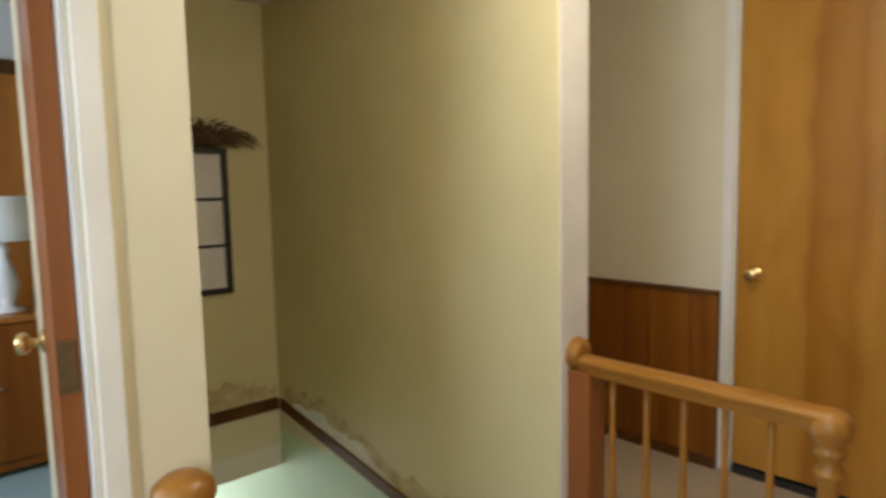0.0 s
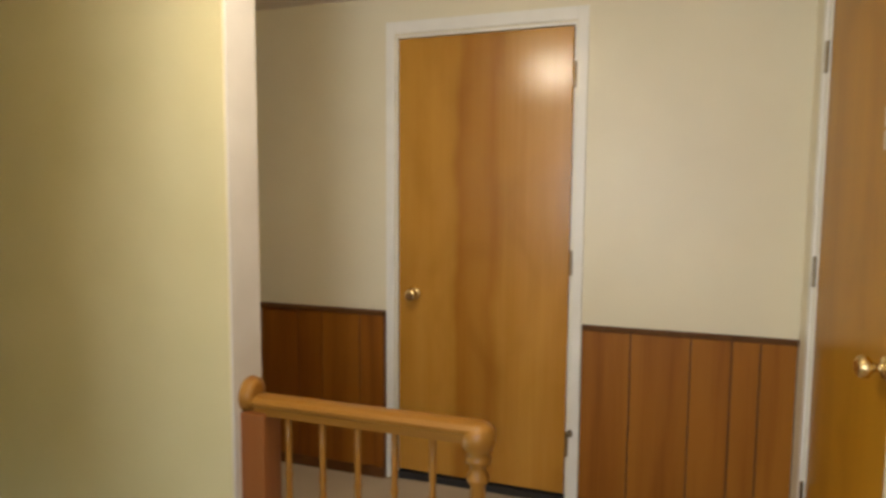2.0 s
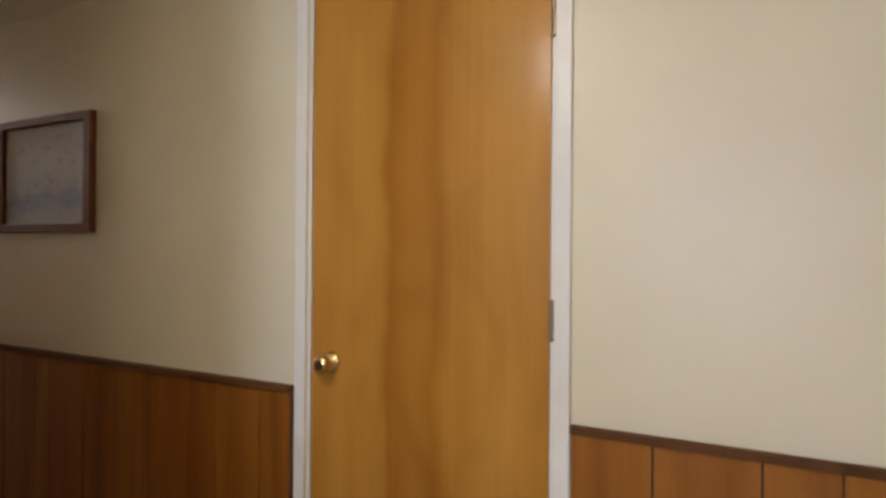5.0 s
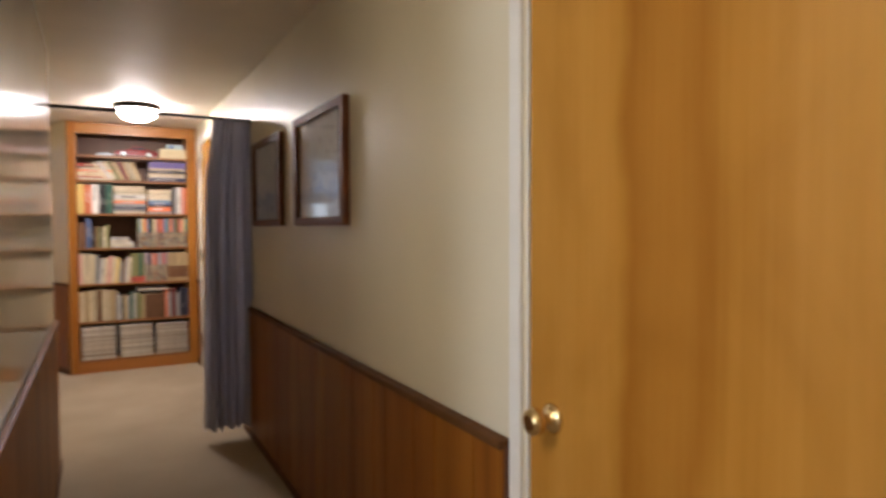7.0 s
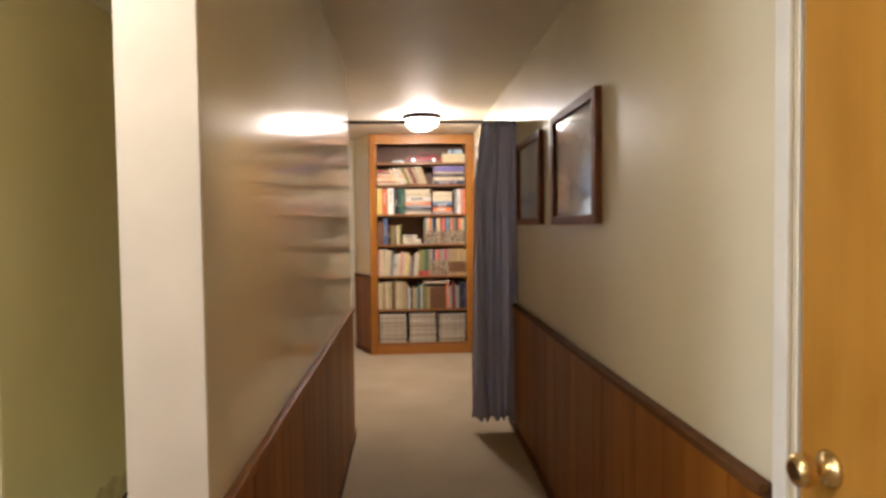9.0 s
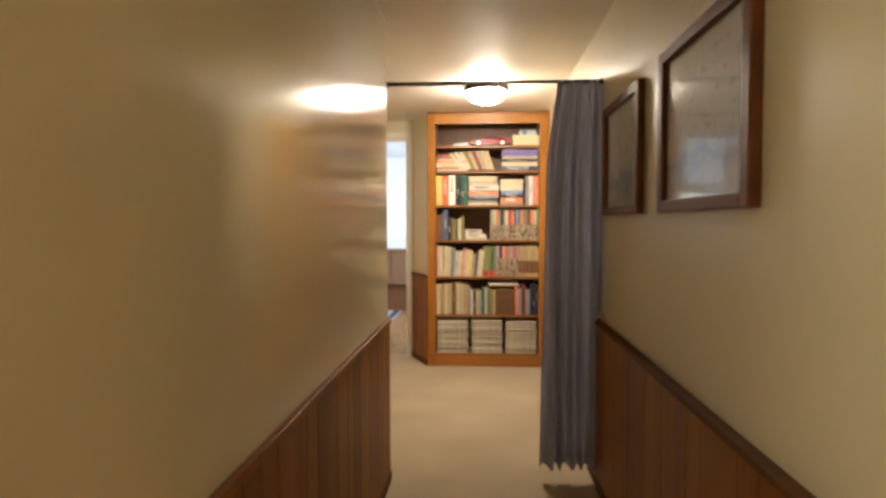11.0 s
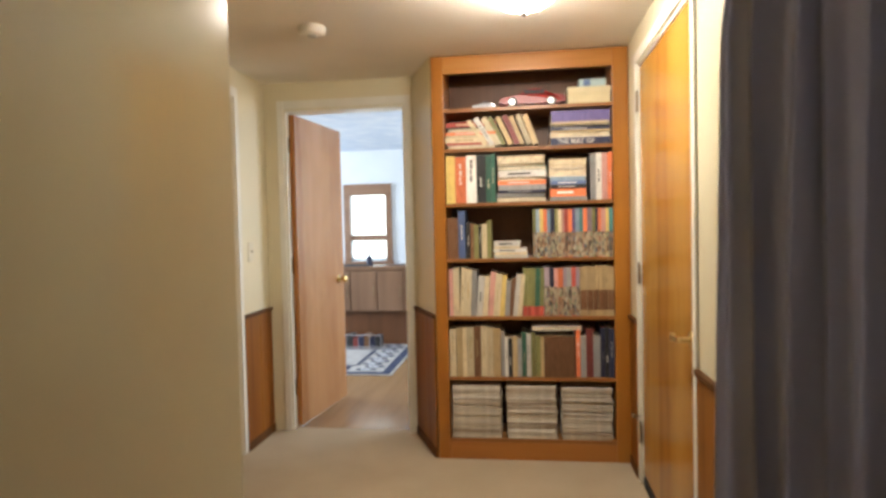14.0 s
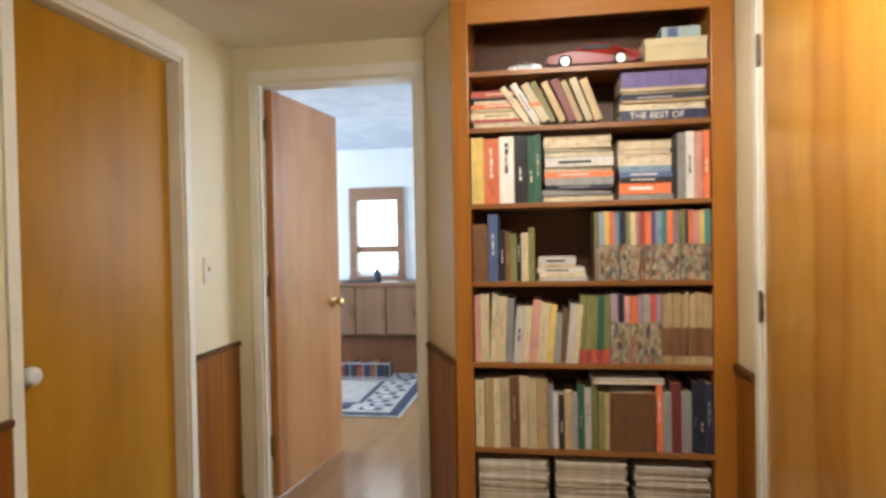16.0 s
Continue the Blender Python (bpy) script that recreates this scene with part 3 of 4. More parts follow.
for i in range(len(prof)):
    j = (i + 1) % len(prof)
    bm.faces.new((ends[0][i], ends[0][j], ends[1][j], ends[1][i]))
bm.faces.new(ends[0]), bm.faces.new(list(reversed(ends[1])))
bmesh.ops.recalc_face_normals(bm, faces=bm.faces)
part("handrail", bm, RAILWOOD, r)
post = box(-0.045, 0.045, -0.075, 0.006, 0.0, 0.70, 0.004)
part("wall_post", post, CASEWOOD_RED, r)
part("rosette", shift(lathe([(0.052, 0), (0.055, -0.008), (0.045, -0.02), (0.05, -0.028), (0.03, -0.036)], 24, "y"), 0, 0.008, 0.742), RAILWOOD, r)
newel = [(0.04, 0.0), (0.04, 0.10), (0.030, 0.12), (0.022, 0.16), (0.030, 0.24), (0.026, 0.42), (0.020, 0.56), (0.030, 0.575), (0.030, 0.585), (0.021, 0.60), (0.021, 0.615), (0.034, 0.625), (0.034, 0.637), (0.026, 0.647), (0.040, 0.662), (0.046, 0.685), (0.044, 0.708), (0.034, 0.722), (0.014, 0.732)]
part("newel_post", shift(lathe([(r_, h_ * 1.02) for r_, h_ in newel], 24), 0, -0.705, 0), RAILWOOD, r)
spindle = [(0.014, 0), (0.014, 0.08), (0.009, 0.11), (0.013, 0.20), (0.014, 0.30), (0.011, 0.42), (0.009, 0.50), (0.012, 0.515), (0.009, 0.53), (0.010, 0.60), (0.010, 0.685)]
for k in range(5):
    part("baluster", shift(lathe(spindle, 14), 0, -0.130 - 0.112 * k, 0), RAILWOOD, r)
nw = thing("newel_post", (-2.315, -0.01, 0), "turned oak newel post with a rounded cap", "newel post")
part("shaft", lathe([(r_, h_ * 1.065) for r_, h_ in newel[:-5]], 24), RAILWOOD, nw)
part("cap", shift(lathe([(0.03, 0), (0.05, 0.012), (0.056, 0.03), (0.052, 0.05), (0.035, 0.065), (0.012, 0.07)], 24), 0, 0, 0.703), RAILWOOD, nw, "rounded oak cap")

# ---- ceiling fixtures ----
GLOW = glowing("lit_frosted_glass", (1.0, 0.90, 0.76), 120.0)


def dome_light(at, name, label, glass):
    f = thing(name, at, label, "ceiling light")
    part("base_ring", lathe([(0.15, 0), (0.158, -0.008), (0.156, -0.028), (0.146, -0.038), (0.13, -0.04)], 32), DARKMETAL, f, "dark bronze ring")
    bm = lathe([(0.138, -0.041), (0.134, -0.060), (0.115, -0.085), (0.085, -0.104), (0.045, -0.117), (0.012, -0.121)], 32)
    part("glass_shade", bm, glass, f, "lit frosted glass dome")
    part("finial", lathe([(0.008, -0.1205), (0.012, -0.126), (0.007, -0.134), (0.011, -0.140), (0.004, -0.148)], 14), DARKMETAL, f)
    return f


dome_light((-0.545, 4.20, CZ), "ceiling_light", "lit flush dome ceiling light with bronze ring", GLOW)
dome_light((-1.50, -0.45, CZ), "ceiling_light", "lit flush dome light above the landing", glowing("lit_frosted_glass_landing", (1.0, 0.86, 0.64), 80.0))
sm = thing("smoke_detector", (-1.51, 4.60, CZ), "white round smoke detector on the ceiling", "smoke detector")
part("body", lathe([(0.062, 0), (0.065, -0.01), (0.060, -0.028), (0.045, -0.036), (0.02, -0.038)], 28), plain("detector_plastic", (0.74, 0.70, 0.62), 0.5), sm)
part("grille", lathe([(0.022, -0.0385), (0.022, -0.042), (0.016, -0.044)], 18), plain("detector_grille", (0.55, 0.52, 0.46), 0.5), sm)
sw = thing("light_switch", (XL + 0.0005, 5.33, 1.16), "cream light switch plate on the wall", "light switch")
part("plate", box(0, 0.006, -0.036, 0.036, -0.058, 0.058, 0.002), plain("ivory_plastic", (0.72, 0.66, 0.50), 0.4), sw)
part("toggle", box(0.006, 0.016, -0.005, 0.005, -0.004, 0.014, 0.002), plain("ivory_toggle", (0.70, 0.64, 0.48), 0.4), sw)

# ---- pictures ----


def art(name, seed):
    m, n, l, p = base(name, 0.7)
    mp = coords(n, l, (1, 2.2, 3.5), (seed, 0, 0))
    a, b = noise_tex(n, l, mp, 2.6, 6, 0.8), noise_tex(n, l, mp, 9.0, 5, 0.4)
    sep = n.new("ShaderNodeSeparateXYZ")
    tc = n.new("ShaderNodeTexCoord")
    l.new(tc.outputs["Object"], sep.inputs[0])
    g = ramp(n, [(0.0, (0.74, 0.75, 0.80)), (0.22, (0.50, 0.56, 0.74)), (0.34, (0.78, 0.79, 0.84)), (0.62, (0.85, 0.85, 0.85)), (1.0, (0.85, 0.84, 0.83))])
    mr = n.new("ShaderNodeMapRange")
    mr.inputs[1].default_value, mr.inputs[2].default_value = -0.17, 0.17
    l.new(sep.outputs[2], mr.inputs[0])
    ad = n.new("ShaderNodeMath")
    ad.operation = "MULTIPLY_ADD"
    l.new(a.outputs[0], ad.inputs[0])
    ad.inputs[1].default_value = 0.5
    sub = n.new("ShaderNodeMath")
    sub.operation = "SUBTRACT"
    l.new(mr.outputs[0], sub.inputs[0])
    sub.inputs[1].default_value = 0.25
    l.new(sub.outputs[0], ad.inputs[2])
    l.new(ad.outputs[0], g.inputs[0])
    blot = ramp(n, [(0.56, (1, 1, 1)), (0.70, (0.66, 0.64, 0.66))])
    l.new(b.outputs[0], blot.inputs[0])
    mx = n.new("ShaderNodeMixRGB")
    mx.blend_type = "MULTIPLY"
    mx.inputs[0].default_value = 0.8
    l.new(g.outputs[0], mx.inputs[1]), l.new(blot.outputs[0], mx.inputs[2])
    l.new(mx.outputs[0], p.inputs["Base Color"])
    return m


gm, gn, gl, gp = base("picture_glass", 0.04)
clear, shine, fres, blend = gn.new("ShaderNodeBsdfTransparent"), gn.new("ShaderNodeBsdfGlossy"), gn.new("ShaderNodeFresnel"), gn.new("ShaderNodeMixShader")
shine.inputs["Roughness"].default_value, fres.inputs["IOR"].default_value = 0.08, 1.4
gl.new(fres.outputs[0], blend.inputs[0]), gl.new(clear.outputs[0], blend.inputs[1]), gl.new(shine.outputs[0], blend.inputs[2])
gl.new(blend.outputs[0], gn["Material Output"].inputs[0])


def picture(yc, zc, hw, hh, seed, label):
    f = thing("framed_picture", (-0.001, yc, zc), label, "picture", "pictures along the hall")
    w = 0.048
    for nm, y0, y1, z0, z1 in (("frame_stile", -hw, -hw + w, -hh, hh), ("frame_stile", hw - w, hw, -hh, hh), ("frame_rail", -hw + w, hw - w, -hh, -hh + w * 0.75), ("frame_rail", -hw + w, hw - w, hh - w * 0.75, hh)):
        part(nm, box(-0.028, 0, y0, y1, z0, z1, 0.005), FRAMEWOOD, f)
    part("print", box(-0.010, -0.006, -hw + w, hw - w, -hh + w * 0.75, hh - w * 0.75), art("marine_watercolour", seed), f, "grey-blue marine watercolour print")
    gb = bmesh.new()
    gb.faces.new([gb.verts.new((-0.0145, yy, zz)) for yy, zz in ((hw - w, -hh + w * 0.75), (-hw + w, -hh + w * 0.75), (-hw + w, hh - w * 0.75), (hw - w, hh - w * 0.75))])
    gpane = part("glass", gb, gm, f)
    gpane.visible_shadow = False
    return f


picture(1.432, 1.533, 0.335, 0.241, 1.3, "walnut-framed blue-grey watercolour under glass")
picture(2.332, 1.528, 0.316, 0.236, 4.1, "walnut-framed dim marine watercolour under glass")

# ---- curtain ----
bm = bmesh.new()
nx, nz = 90, 26
grid = []
for k in range(nz + 1):
    s = k / nz
    z = 1.927 - s * 1.855
    gather = min(1.0, 0.55 + 1.6 * s) if s < 0.3 else 1.0
    wd = 0.222 + 0.045 * min(1, s * 5) + 0.018 * s
    row = []
    for i in range(nx + 1):
        u = i / nx
        ph = u * math.pi * 2 * 5.5
        amp = (0.018 + 0.024 * min(1, s * 5)) * (0.8 + 0.3 * math.sin(u * 9 + 1.3))
        y = amp * math.sin(ph + 0.35 * math.sin(s * 5 + u * 4)) + 0.006 * math.sin(ph * 2.3 + s * 7)
        x = 0.004 - u * wd - 0.008 * math.sin(ph * 0.5 + s * 3) * min(1, u * 6)
        row.append(bm.verts.new((min(x, -0.0013 if z > 0.82 else -0.0215), y, z + 0.006 * math.sin(ph) * (1 if k == nz else 0))))
    grid.append(row)
for a, b in zip(grid, grid[1:]):
    for i in range(nx):
        f = bm.faces.new((a[i], a[i + 1], b[i + 1], b[i]))
        f.smooth = True
ct = thing("curtain", (0, 2.80, 0), "grey-blue gathered cloth curtain drawn to the wall", "curtain")
cl = part("cloth", bm, CURTAIN, ct)
md = cl.modifiers.new("thick", "SOLIDIFY")
md.thickness = 0.0025
rd = thing("curtain_rod", (0, 2.80, 1.93), "thin dark tension rod across the hall", "curtain rod")
part("rod", lathe([(0.008, -0.012), (0.008, -0.52), (0.010, -0.521), (0.010, XP + 0.012)], 12, "x"), DARKMETAL, rd)
part("end_cap", lathe([(0.014, -0.001), (0.014, -0.012)], 12, "x"), DARKMETAL, rd)
part("end_cap", lathe([(0.014, XP + 0.012), (0.014, XP + 0.001)], 12, "x"), DARKMETAL, rd)

# ---- bookcase ----
YF = 5.18
BX0, BX1 = -0.981, -0.085
SHELF_Z = (0.115, 0.455, 0.790, 1.107, 1.411, 1.707, 1.925)
bc = thing("bookcase", ((BX0 + BX1) / 2, YF, 0), "full-height orange wooden bookcase packed with books", "bookcase")
cx = (BX0 + BX1) / 2
part("stile", box(-1.048 - cx, BX0 - cx, 0, 0.30, 0, 2.210, 0.003), CASEWOOD, bc)
part("stile", box(BX1 - cx, -0.002 - cx, 0, 0.30, 0, 2.210, 0.003), CASEWOOD, bc)
part("header", box(BX0 - cx, BX1 - cx, 0.001, 0.022, 2.112, 2.209, 0.002), wood("header_fir_wood", [(0.3, (0.30, 0.11, 0.018)), (0.6, (0.42, 0.18, 0.035)), (0.9, (0.50, 0.24, 0.06))], "x", 0.33, 0.8), bc)
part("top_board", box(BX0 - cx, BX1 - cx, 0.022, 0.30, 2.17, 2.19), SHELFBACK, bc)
part("plinth", box(BX0 - cx, BX1 - cx, 0.004, 0.024, 0, 0.095, 0.002), wood("plinth_fir_wood", [(0.3, (0.26, 0.09, 0.016)), (0.6, (0.38, 0.15, 0.03)), (0.9, (0.46, 0.21, 0.05))], "x", 0.35, 0.8), bc)
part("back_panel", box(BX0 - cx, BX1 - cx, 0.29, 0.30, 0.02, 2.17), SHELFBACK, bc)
SHELFWOOD = wood("shelf_board_wood", [(0.3, (0.17, 0.065, 0.016)), (0.6, (0.26, 0.105, 0.026)), (0.9, (0.34, 0.15, 0.04))], "x", 0.4, 0.8)
for z in SHELF_Z:
    part("shelf", box(BX0 - cx, BX1 - cx, 0.006, 0.288, z - 0.019, z, 0.0015), SHELFWOOD, bc)

INK = {"cream": (0.68, 0.58, 0.37), "white": (0.76, 0.74, 0.70), "tan": (0.50, 0.36, 0.17), "brown": (0.20, 0.09, 0.035), "red": (0.50, 0.06, 0.035), "orange": (0.80, 0.17, 0.03),
       "black": (0.03, 0.03, 0.032), "green": (0.035, 0.14, 0.09), "olive": (0.24, 0.24, 0.08), "teal": (0.08, 0.28, 0.28), "blue": (0.09, 0.15, 0.34), "navy": (0.025, 0.03, 0.075),
       "purple": (0.13, 0.10, 0.30), "pink": (0.66, 0.32, 0.27), "yellow": (0.68, 0.50, 0.12), "grey": (0.36, 0.36, 0.36), "maroon": (0.22, 0.035, 0.03), "mauve": (0.36, 0.28, 0.34), "sky": (0.28, 0.42, 0.58)}


def worn_cover(name, colour):
    """Printed or cloth cover: rubbed patches, and a shade of its own for every book."""
    m, n, l, p = base(name, 0.5, 0, 0.4)
    info = n.new("ShaderNodeObjectInfo")
    mp = coords(n, l, (1.6, 1, 0.5))
    off = n.new("ShaderNodeVectorMath")
    off.operation = "MULTIPLY_ADD"
    off.inputs[1].default_value = (7.3, 3.9, 5.1)
    l.new(info.outputs["Random"], off.inputs[0]), l.new(mp.outputs[0], off.inputs[2])
    t1 = noise_tex(n, l, off, 38, 6, 0.4)
    r = ramp(n, [(0.28, [k * 0.78 for k in colour]), (0.5, colour), (0.70, [min(0.85, k * 1.08 + 0.01) for k in colour]), (0.80, [min(0.85, k * 0.8 + 0.12) for k in colour])])
    l.new(t1.outputs[0], r.inputs[0])
    hs, mr = n.new("ShaderNodeHueSaturation"), n.new("ShaderNodeMapRange")
    mr.inputs[3].default_value, mr.inputs[4].default_value = 0.68, 1.12
    l.new(info.outputs["Random"], mr.inputs[0]), l.new(mr.outputs[0], hs.inputs["Value"])
    hs.inputs["Saturation"].default_value = 0.92
    l.new(r.outputs[0], hs.inputs["Color"])
    l.new(hs.outputs[0], p.inputs["Base Color"])
    return m


CLOTH = {k: worn_cover("book_cover_" + k, c) for k, c in INK.items()}


def leaved(name, dark, light):
    """Page edges: thin layers seen end on."""
    m, n, l, p = base(name, 0.8, 0, 0.2)
    mp = coords(n, l, (5, 5, 420))
    t1, t2 = noise_tex(n, l, mp, 1.0, 4), noise_tex(n, l, coords(n, l, (1, 1, 1)), 30, 3)
    add = n.new("ShaderNodeMath")
    l.new(t1.outputs[0], add.inputs[0]), l.new(t2.outputs[0], add.inputs[1])
    half = n.new("ShaderNodeMath")
    half.operation = "MULTIPLY"
    half.inputs[1].default_value = 0.5
    l.new(add.outputs[0], half.inputs[0])
    r = ramp(n, [(0.36, dark), (0.5, light), (0.64, [min(0.86, k * 1.15) for k in light])])
    l.new(half.outputs[0], r.inputs[0])
    l.new(r.outputs[0], p.inputs["Base Color"])
    bump(n, l, p, t1.outputs[0], 0.4, 0.001)
    return m


PAPER = leaved("paper_edges", (0.40, 0.32, 0.21), (0.66, 0.58, 0.43))
PHOTO = {}
pm, pn, pl, pp = base("photo_print_cover", 0.35)
pmap = coords(pn, pl, (1, 1, 0.5), use="Object")
pv = pn.new("ShaderNodeTexVoronoi")
pv.inputs["Scale"].default_value = 85
pinfo, padd = pn.new("ShaderNodeObjectInfo"), pn.new("ShaderNodeVectorMath")
padd.operation = "MULTIPLY_ADD"
padd.inputs[1].default_value = (3.1, 5.7, 9.3)
pl.new(pinfo.outputs["Random"], padd.inputs[0]), pl.new(pmap.outputs[0], padd.inputs[2])
pl.new(padd.outputs[0], pv.inputs["Vector"])
pr = ramp(pn, [(0.0, (0.04, 0.04, 0.045)), (0.25, (0.24, 0.15, 0.09)), (0.42, (0.44, 0.38, 0.26)), (0.55, (0.10, 0.14, 0.17)), (0.72, (0.30, 0.16, 0.09)), (0.85, (0.50, 0.45, 0.34)), (1.0, (0.16, 0.19, 0.10))])
psep = pn.new("ShaderNodeSeparateColor")
pl.new(pv.outputs["Color"], psep.inputs[0])
pl.new(psep.outputs[0], pr.inputs[0])
pl.new(pr.outputs[0], pp.inputs["Base Color"])
WORDS = {"black": "white", "green": "cream", "orange": "white", "white": "black", "red": "cream", "navy": "grey", "brown": "tan", "blue": "white", "purple": "cream", "cream": "tan"}
rb = random.Random(77)


def X(px):
    return BX0 + (px - 785) / 377 * (BX1 - BX0)


def book(x, z, w, h, depth, colour, lean=0.0, y=YF + 0.012, band=None, photo=0.0, marks=True, lying=False, pages_out=False):
    """One book. Upright: its lower corner at x, spine to the front. Lying: flat, its long side to the front."""
    b = new("book")
    b.empty_display_size = 0.02
    b.matrix_basis = pose(x, y, z, 0, lean, rb.uniform(-2, 2) if lying else 0)
    kind_ = "lying flat" if lying else ("leaning" if abs(lean) > 4 else "standing upright")
    tagged(b, colour + (" paperback" if w < 0.02 or pages_out else " hardback") + " book " + kind_ + " on the shelf", "book", "books in the bookcase")
    t = 0.0022
    bm = bmesh.new()
    if lying:
        L, D, H = w, depth, h
        bm_box(bm, 0, L, 0, D, 0, t)
        bm_box(bm, 0, L, 0, D, H - t, H)
        if not pages_out:
            bm_box(bm, 0, L, 0, t * 1.4, t, H - t)
        part("cover", bm, CLOTH[colour], b)
        part("page_block", box(0.003, L - 0.003, 0.004, D - 0.003, t, H - t), PAPER, b)
        if marks and not pages_out and H > 0.014 and colour in WORDS:
            part("spine_title", box(L * 0.2, L * rb.uniform(0.55, 0.8), -0.0007, 0.0, H * 0.36, H * 0.64), CLOTH[WORDS[colour]], b)
    else:
        bm_box(bm, 0, t, 0, depth, 0, h)
        bm_box(bm, w - t, w, 0, depth, 0, h)
        bm_box(bm, t, w - t, -0.001, t, 0, h)
        part("cover", bm, CLOTH[colour], b)
        part("page_block", box(t, w - t, 0.003, depth - 0.004, 0.003, h - 0.004), PAPER, b)
        if band:
            part("spine_band", box(0.0, w, -0.0022, -0.001, h * band[1], h * band[2]), CLOTH[band[0]], b)
        if photo:
            part("spine_photo", box(0.0003, w - 0.0003, -0.0022, -0.001, 0.004, h * photo), pm, b)
        elif marks and w > 0.013 and colour in WORDS:
            a0 = rb.uniform(0.3, 0.45)
            tb = bmesh.new()
            for _ in range(rb.choice((2, 3, 3, 4))):
                ln_ = rb.uniform(0.04, 0.13)
                bm_box(tb, w * 0.40, w * rb.uniform(0.5, 0.62), -0.0018, -0.001, h * a0, h * (a0 + ln_))
                a0 += ln_ + 0.025
            part("spine_title", tb, CLOTH[WORDS[colour]], b)
    return b


def row(px0, px1, z, colours, h0, h1, lean=0.0, **kw):
    x0, x1 = X(px0), X(px1)
    cs_ = colours.split()
    ws = [rb.uniform(0.75, 1.3) for _ in cs_]
    k = (x1 - x0) / sum(ws)
    x = x0
    for c, w in zip(cs_, ws):
        w *= k
        book(x, z, w - 0.0008, rb.uniform(h0, h1), rb.uniform(0.16, 0.21), c, lean + (rb.uniform(-0.4, 0.4) if lean else 0), y=YF + rb.uniform(0.010, 0.03), **kw)
        x += w


def stack(px0, px1, z, spec, pages=False):
    x0, x1 = X(px0), X(px1)
    for item in spec.split():
        c, th = item.split(":")
        th = float(th) / 1000
        a, b = x0 + rb.uniform(0, 0.012), x1 - rb.uniform(0, 0.02)
        book(a, z, b - a, th - 0.0006, rb.uniform(0.16, 0.22), c, y=YF + rb.uniform(0.012, 0.026), lying=True, pages_out=(pages or rb.random() < 0.3))
        z += th


S = SHELF_Z
# second shelf from the top
stack(787, 905, S[5], "white:22 red:13 cream:28 tan:13 orange:15 cream:21 black:7 red:24")
for k, (c, ln) in enumerate(zip("cream white cream olive tan maroon tan cream tan".split(), (-34, -31, -29, -27, -25, -23, -22, -21, -20))):
    book(X(884 + k * 13.5) - 0.018 * (abs(ln) / 33), S[5] + 0.002 + 0.013 * math.sin(radians(-ln)), 0.022 + 0.004 * (k % 3), 0.168 + 0.006 * (k % 2), 0.15, c, ln)
named = book(X(1026), S[5], X(1159) - X(1026), 0.0394, 0.20, "navy", lying=True, marks=False, y=YF + 0.012)
letters = bpy.data.curves.new("spine_title", "FONT")
letters.body, letters.size, letters.extrude = "THE BEST OF", 0.034, 0.0003
letters.materials.append(CLOTH["white"])
title = new("spine_title", letters)
title.parent = named
title.matrix_basis = pose(0.035, -0.0008, 0.008, 90, 0, 0)
stack(1024, 1160, S[5] + 0.04, "white:29 tan:8 navy:22 black:11 tan:13")
book(X(1028), S[5] + 0.123, X(1158) - X(1028), 0.060, 0.20, "purple", lying=True, marks=False, y=YF + 0.014)
# third
for a_, b_, c_ in ((787, 808, "yellow"), (808, 833, "orange"), (833, 857, "white"), (857, 879, "black"), (879, 901, "green green")):
    row(a_, b_, S[4], c_, 0.245, 0.266)
stack(902, 1018, S[4], "black:26 grey:23 navy:15 grey:29 orange:23 cream:18 white:36 teal:23 tan:13 cream:44")
stack(1020, 1110, S[4], "grey:23 orange:43 black:20 blue:20 sky:23 white:43 tan:20 cream:33")
row(1113, 1160, S[4], "grey white pink orange", 0.245, 0.266)
# fourth
row(787, 812, S[3], "brown", 0.225, 0.23, marks=False)
row(813, 829, S[3], "blue", 0.255, 0.267)
row(830, 888, S[3], "black brown olive black cream olive", 0.17, 0.21)
stack(892, 974, S[3], "sky:14 cream:18 white:18")
stack(893, 956, S[3] + 0.050, "cream:15 white:27")
row(984, 1161, S[3], "olive sky yellow orange sky navy olive cream pink red orange purple sky teal orange mauve olive navy orange pink yellow teal", 0.258, 0.264, lean=0.0, photo=0.52, marks=False)
# fifth
row(788, 812, S[2], "pink cream", 0.257, 0.268, marks=False)
row(812, 850, S[2], "cream cream grey", 0.245, 0.274, lean=2.5)
row(850, 915, S[2], "white cream pink cream yellow", 0.217, 0.251, lean=5)
row(916, 935, S[2], "grey brown", 0.194, 0.211, lean=4, marks=False)
row(935, 955, S[2], "white cream", 0.228, 0.239, lean=6, marks=False)
row(957, 1005, S[2], "olive olive olive green olive", 0.260, 0.267, lean=2.0, band=("red", 0.0, 0.2), marks=False)
row(1007, 1086, S[2], "mauve navy pink orange mauve grey red mauve", 0.257, 0.269, photo=0.6, marks=False)
row(1087, 1161, S[2], "tan tan tan tan tan tan tan tan tan tan tan", 0.260, 0.274, band=("brown", 0.12, 0.52), marks=False)
# sixth
row(787, 802, S[1], "cream", 0.260, 0.271)
row(803, 905, S[1], "tan cream cream brown cream cream tan", 0.266, 0.282)
row(906, 985, S[1], "grey white black tan grey green white olive", 0.203, 0.254, photo=0.0)
row(986, 1004, S[1], "olive tan", 0.215, 0.226)
book(X(1004), S[1], X(1074) - X(1004), 0.225, 0.19, "brown", marks=False)
row(1076, 1130, S[1], "orange grey maroon grey", 0.226, 0.266)
row(1131, 1161, S[1], "navy black navy", 0.254, 0.277)
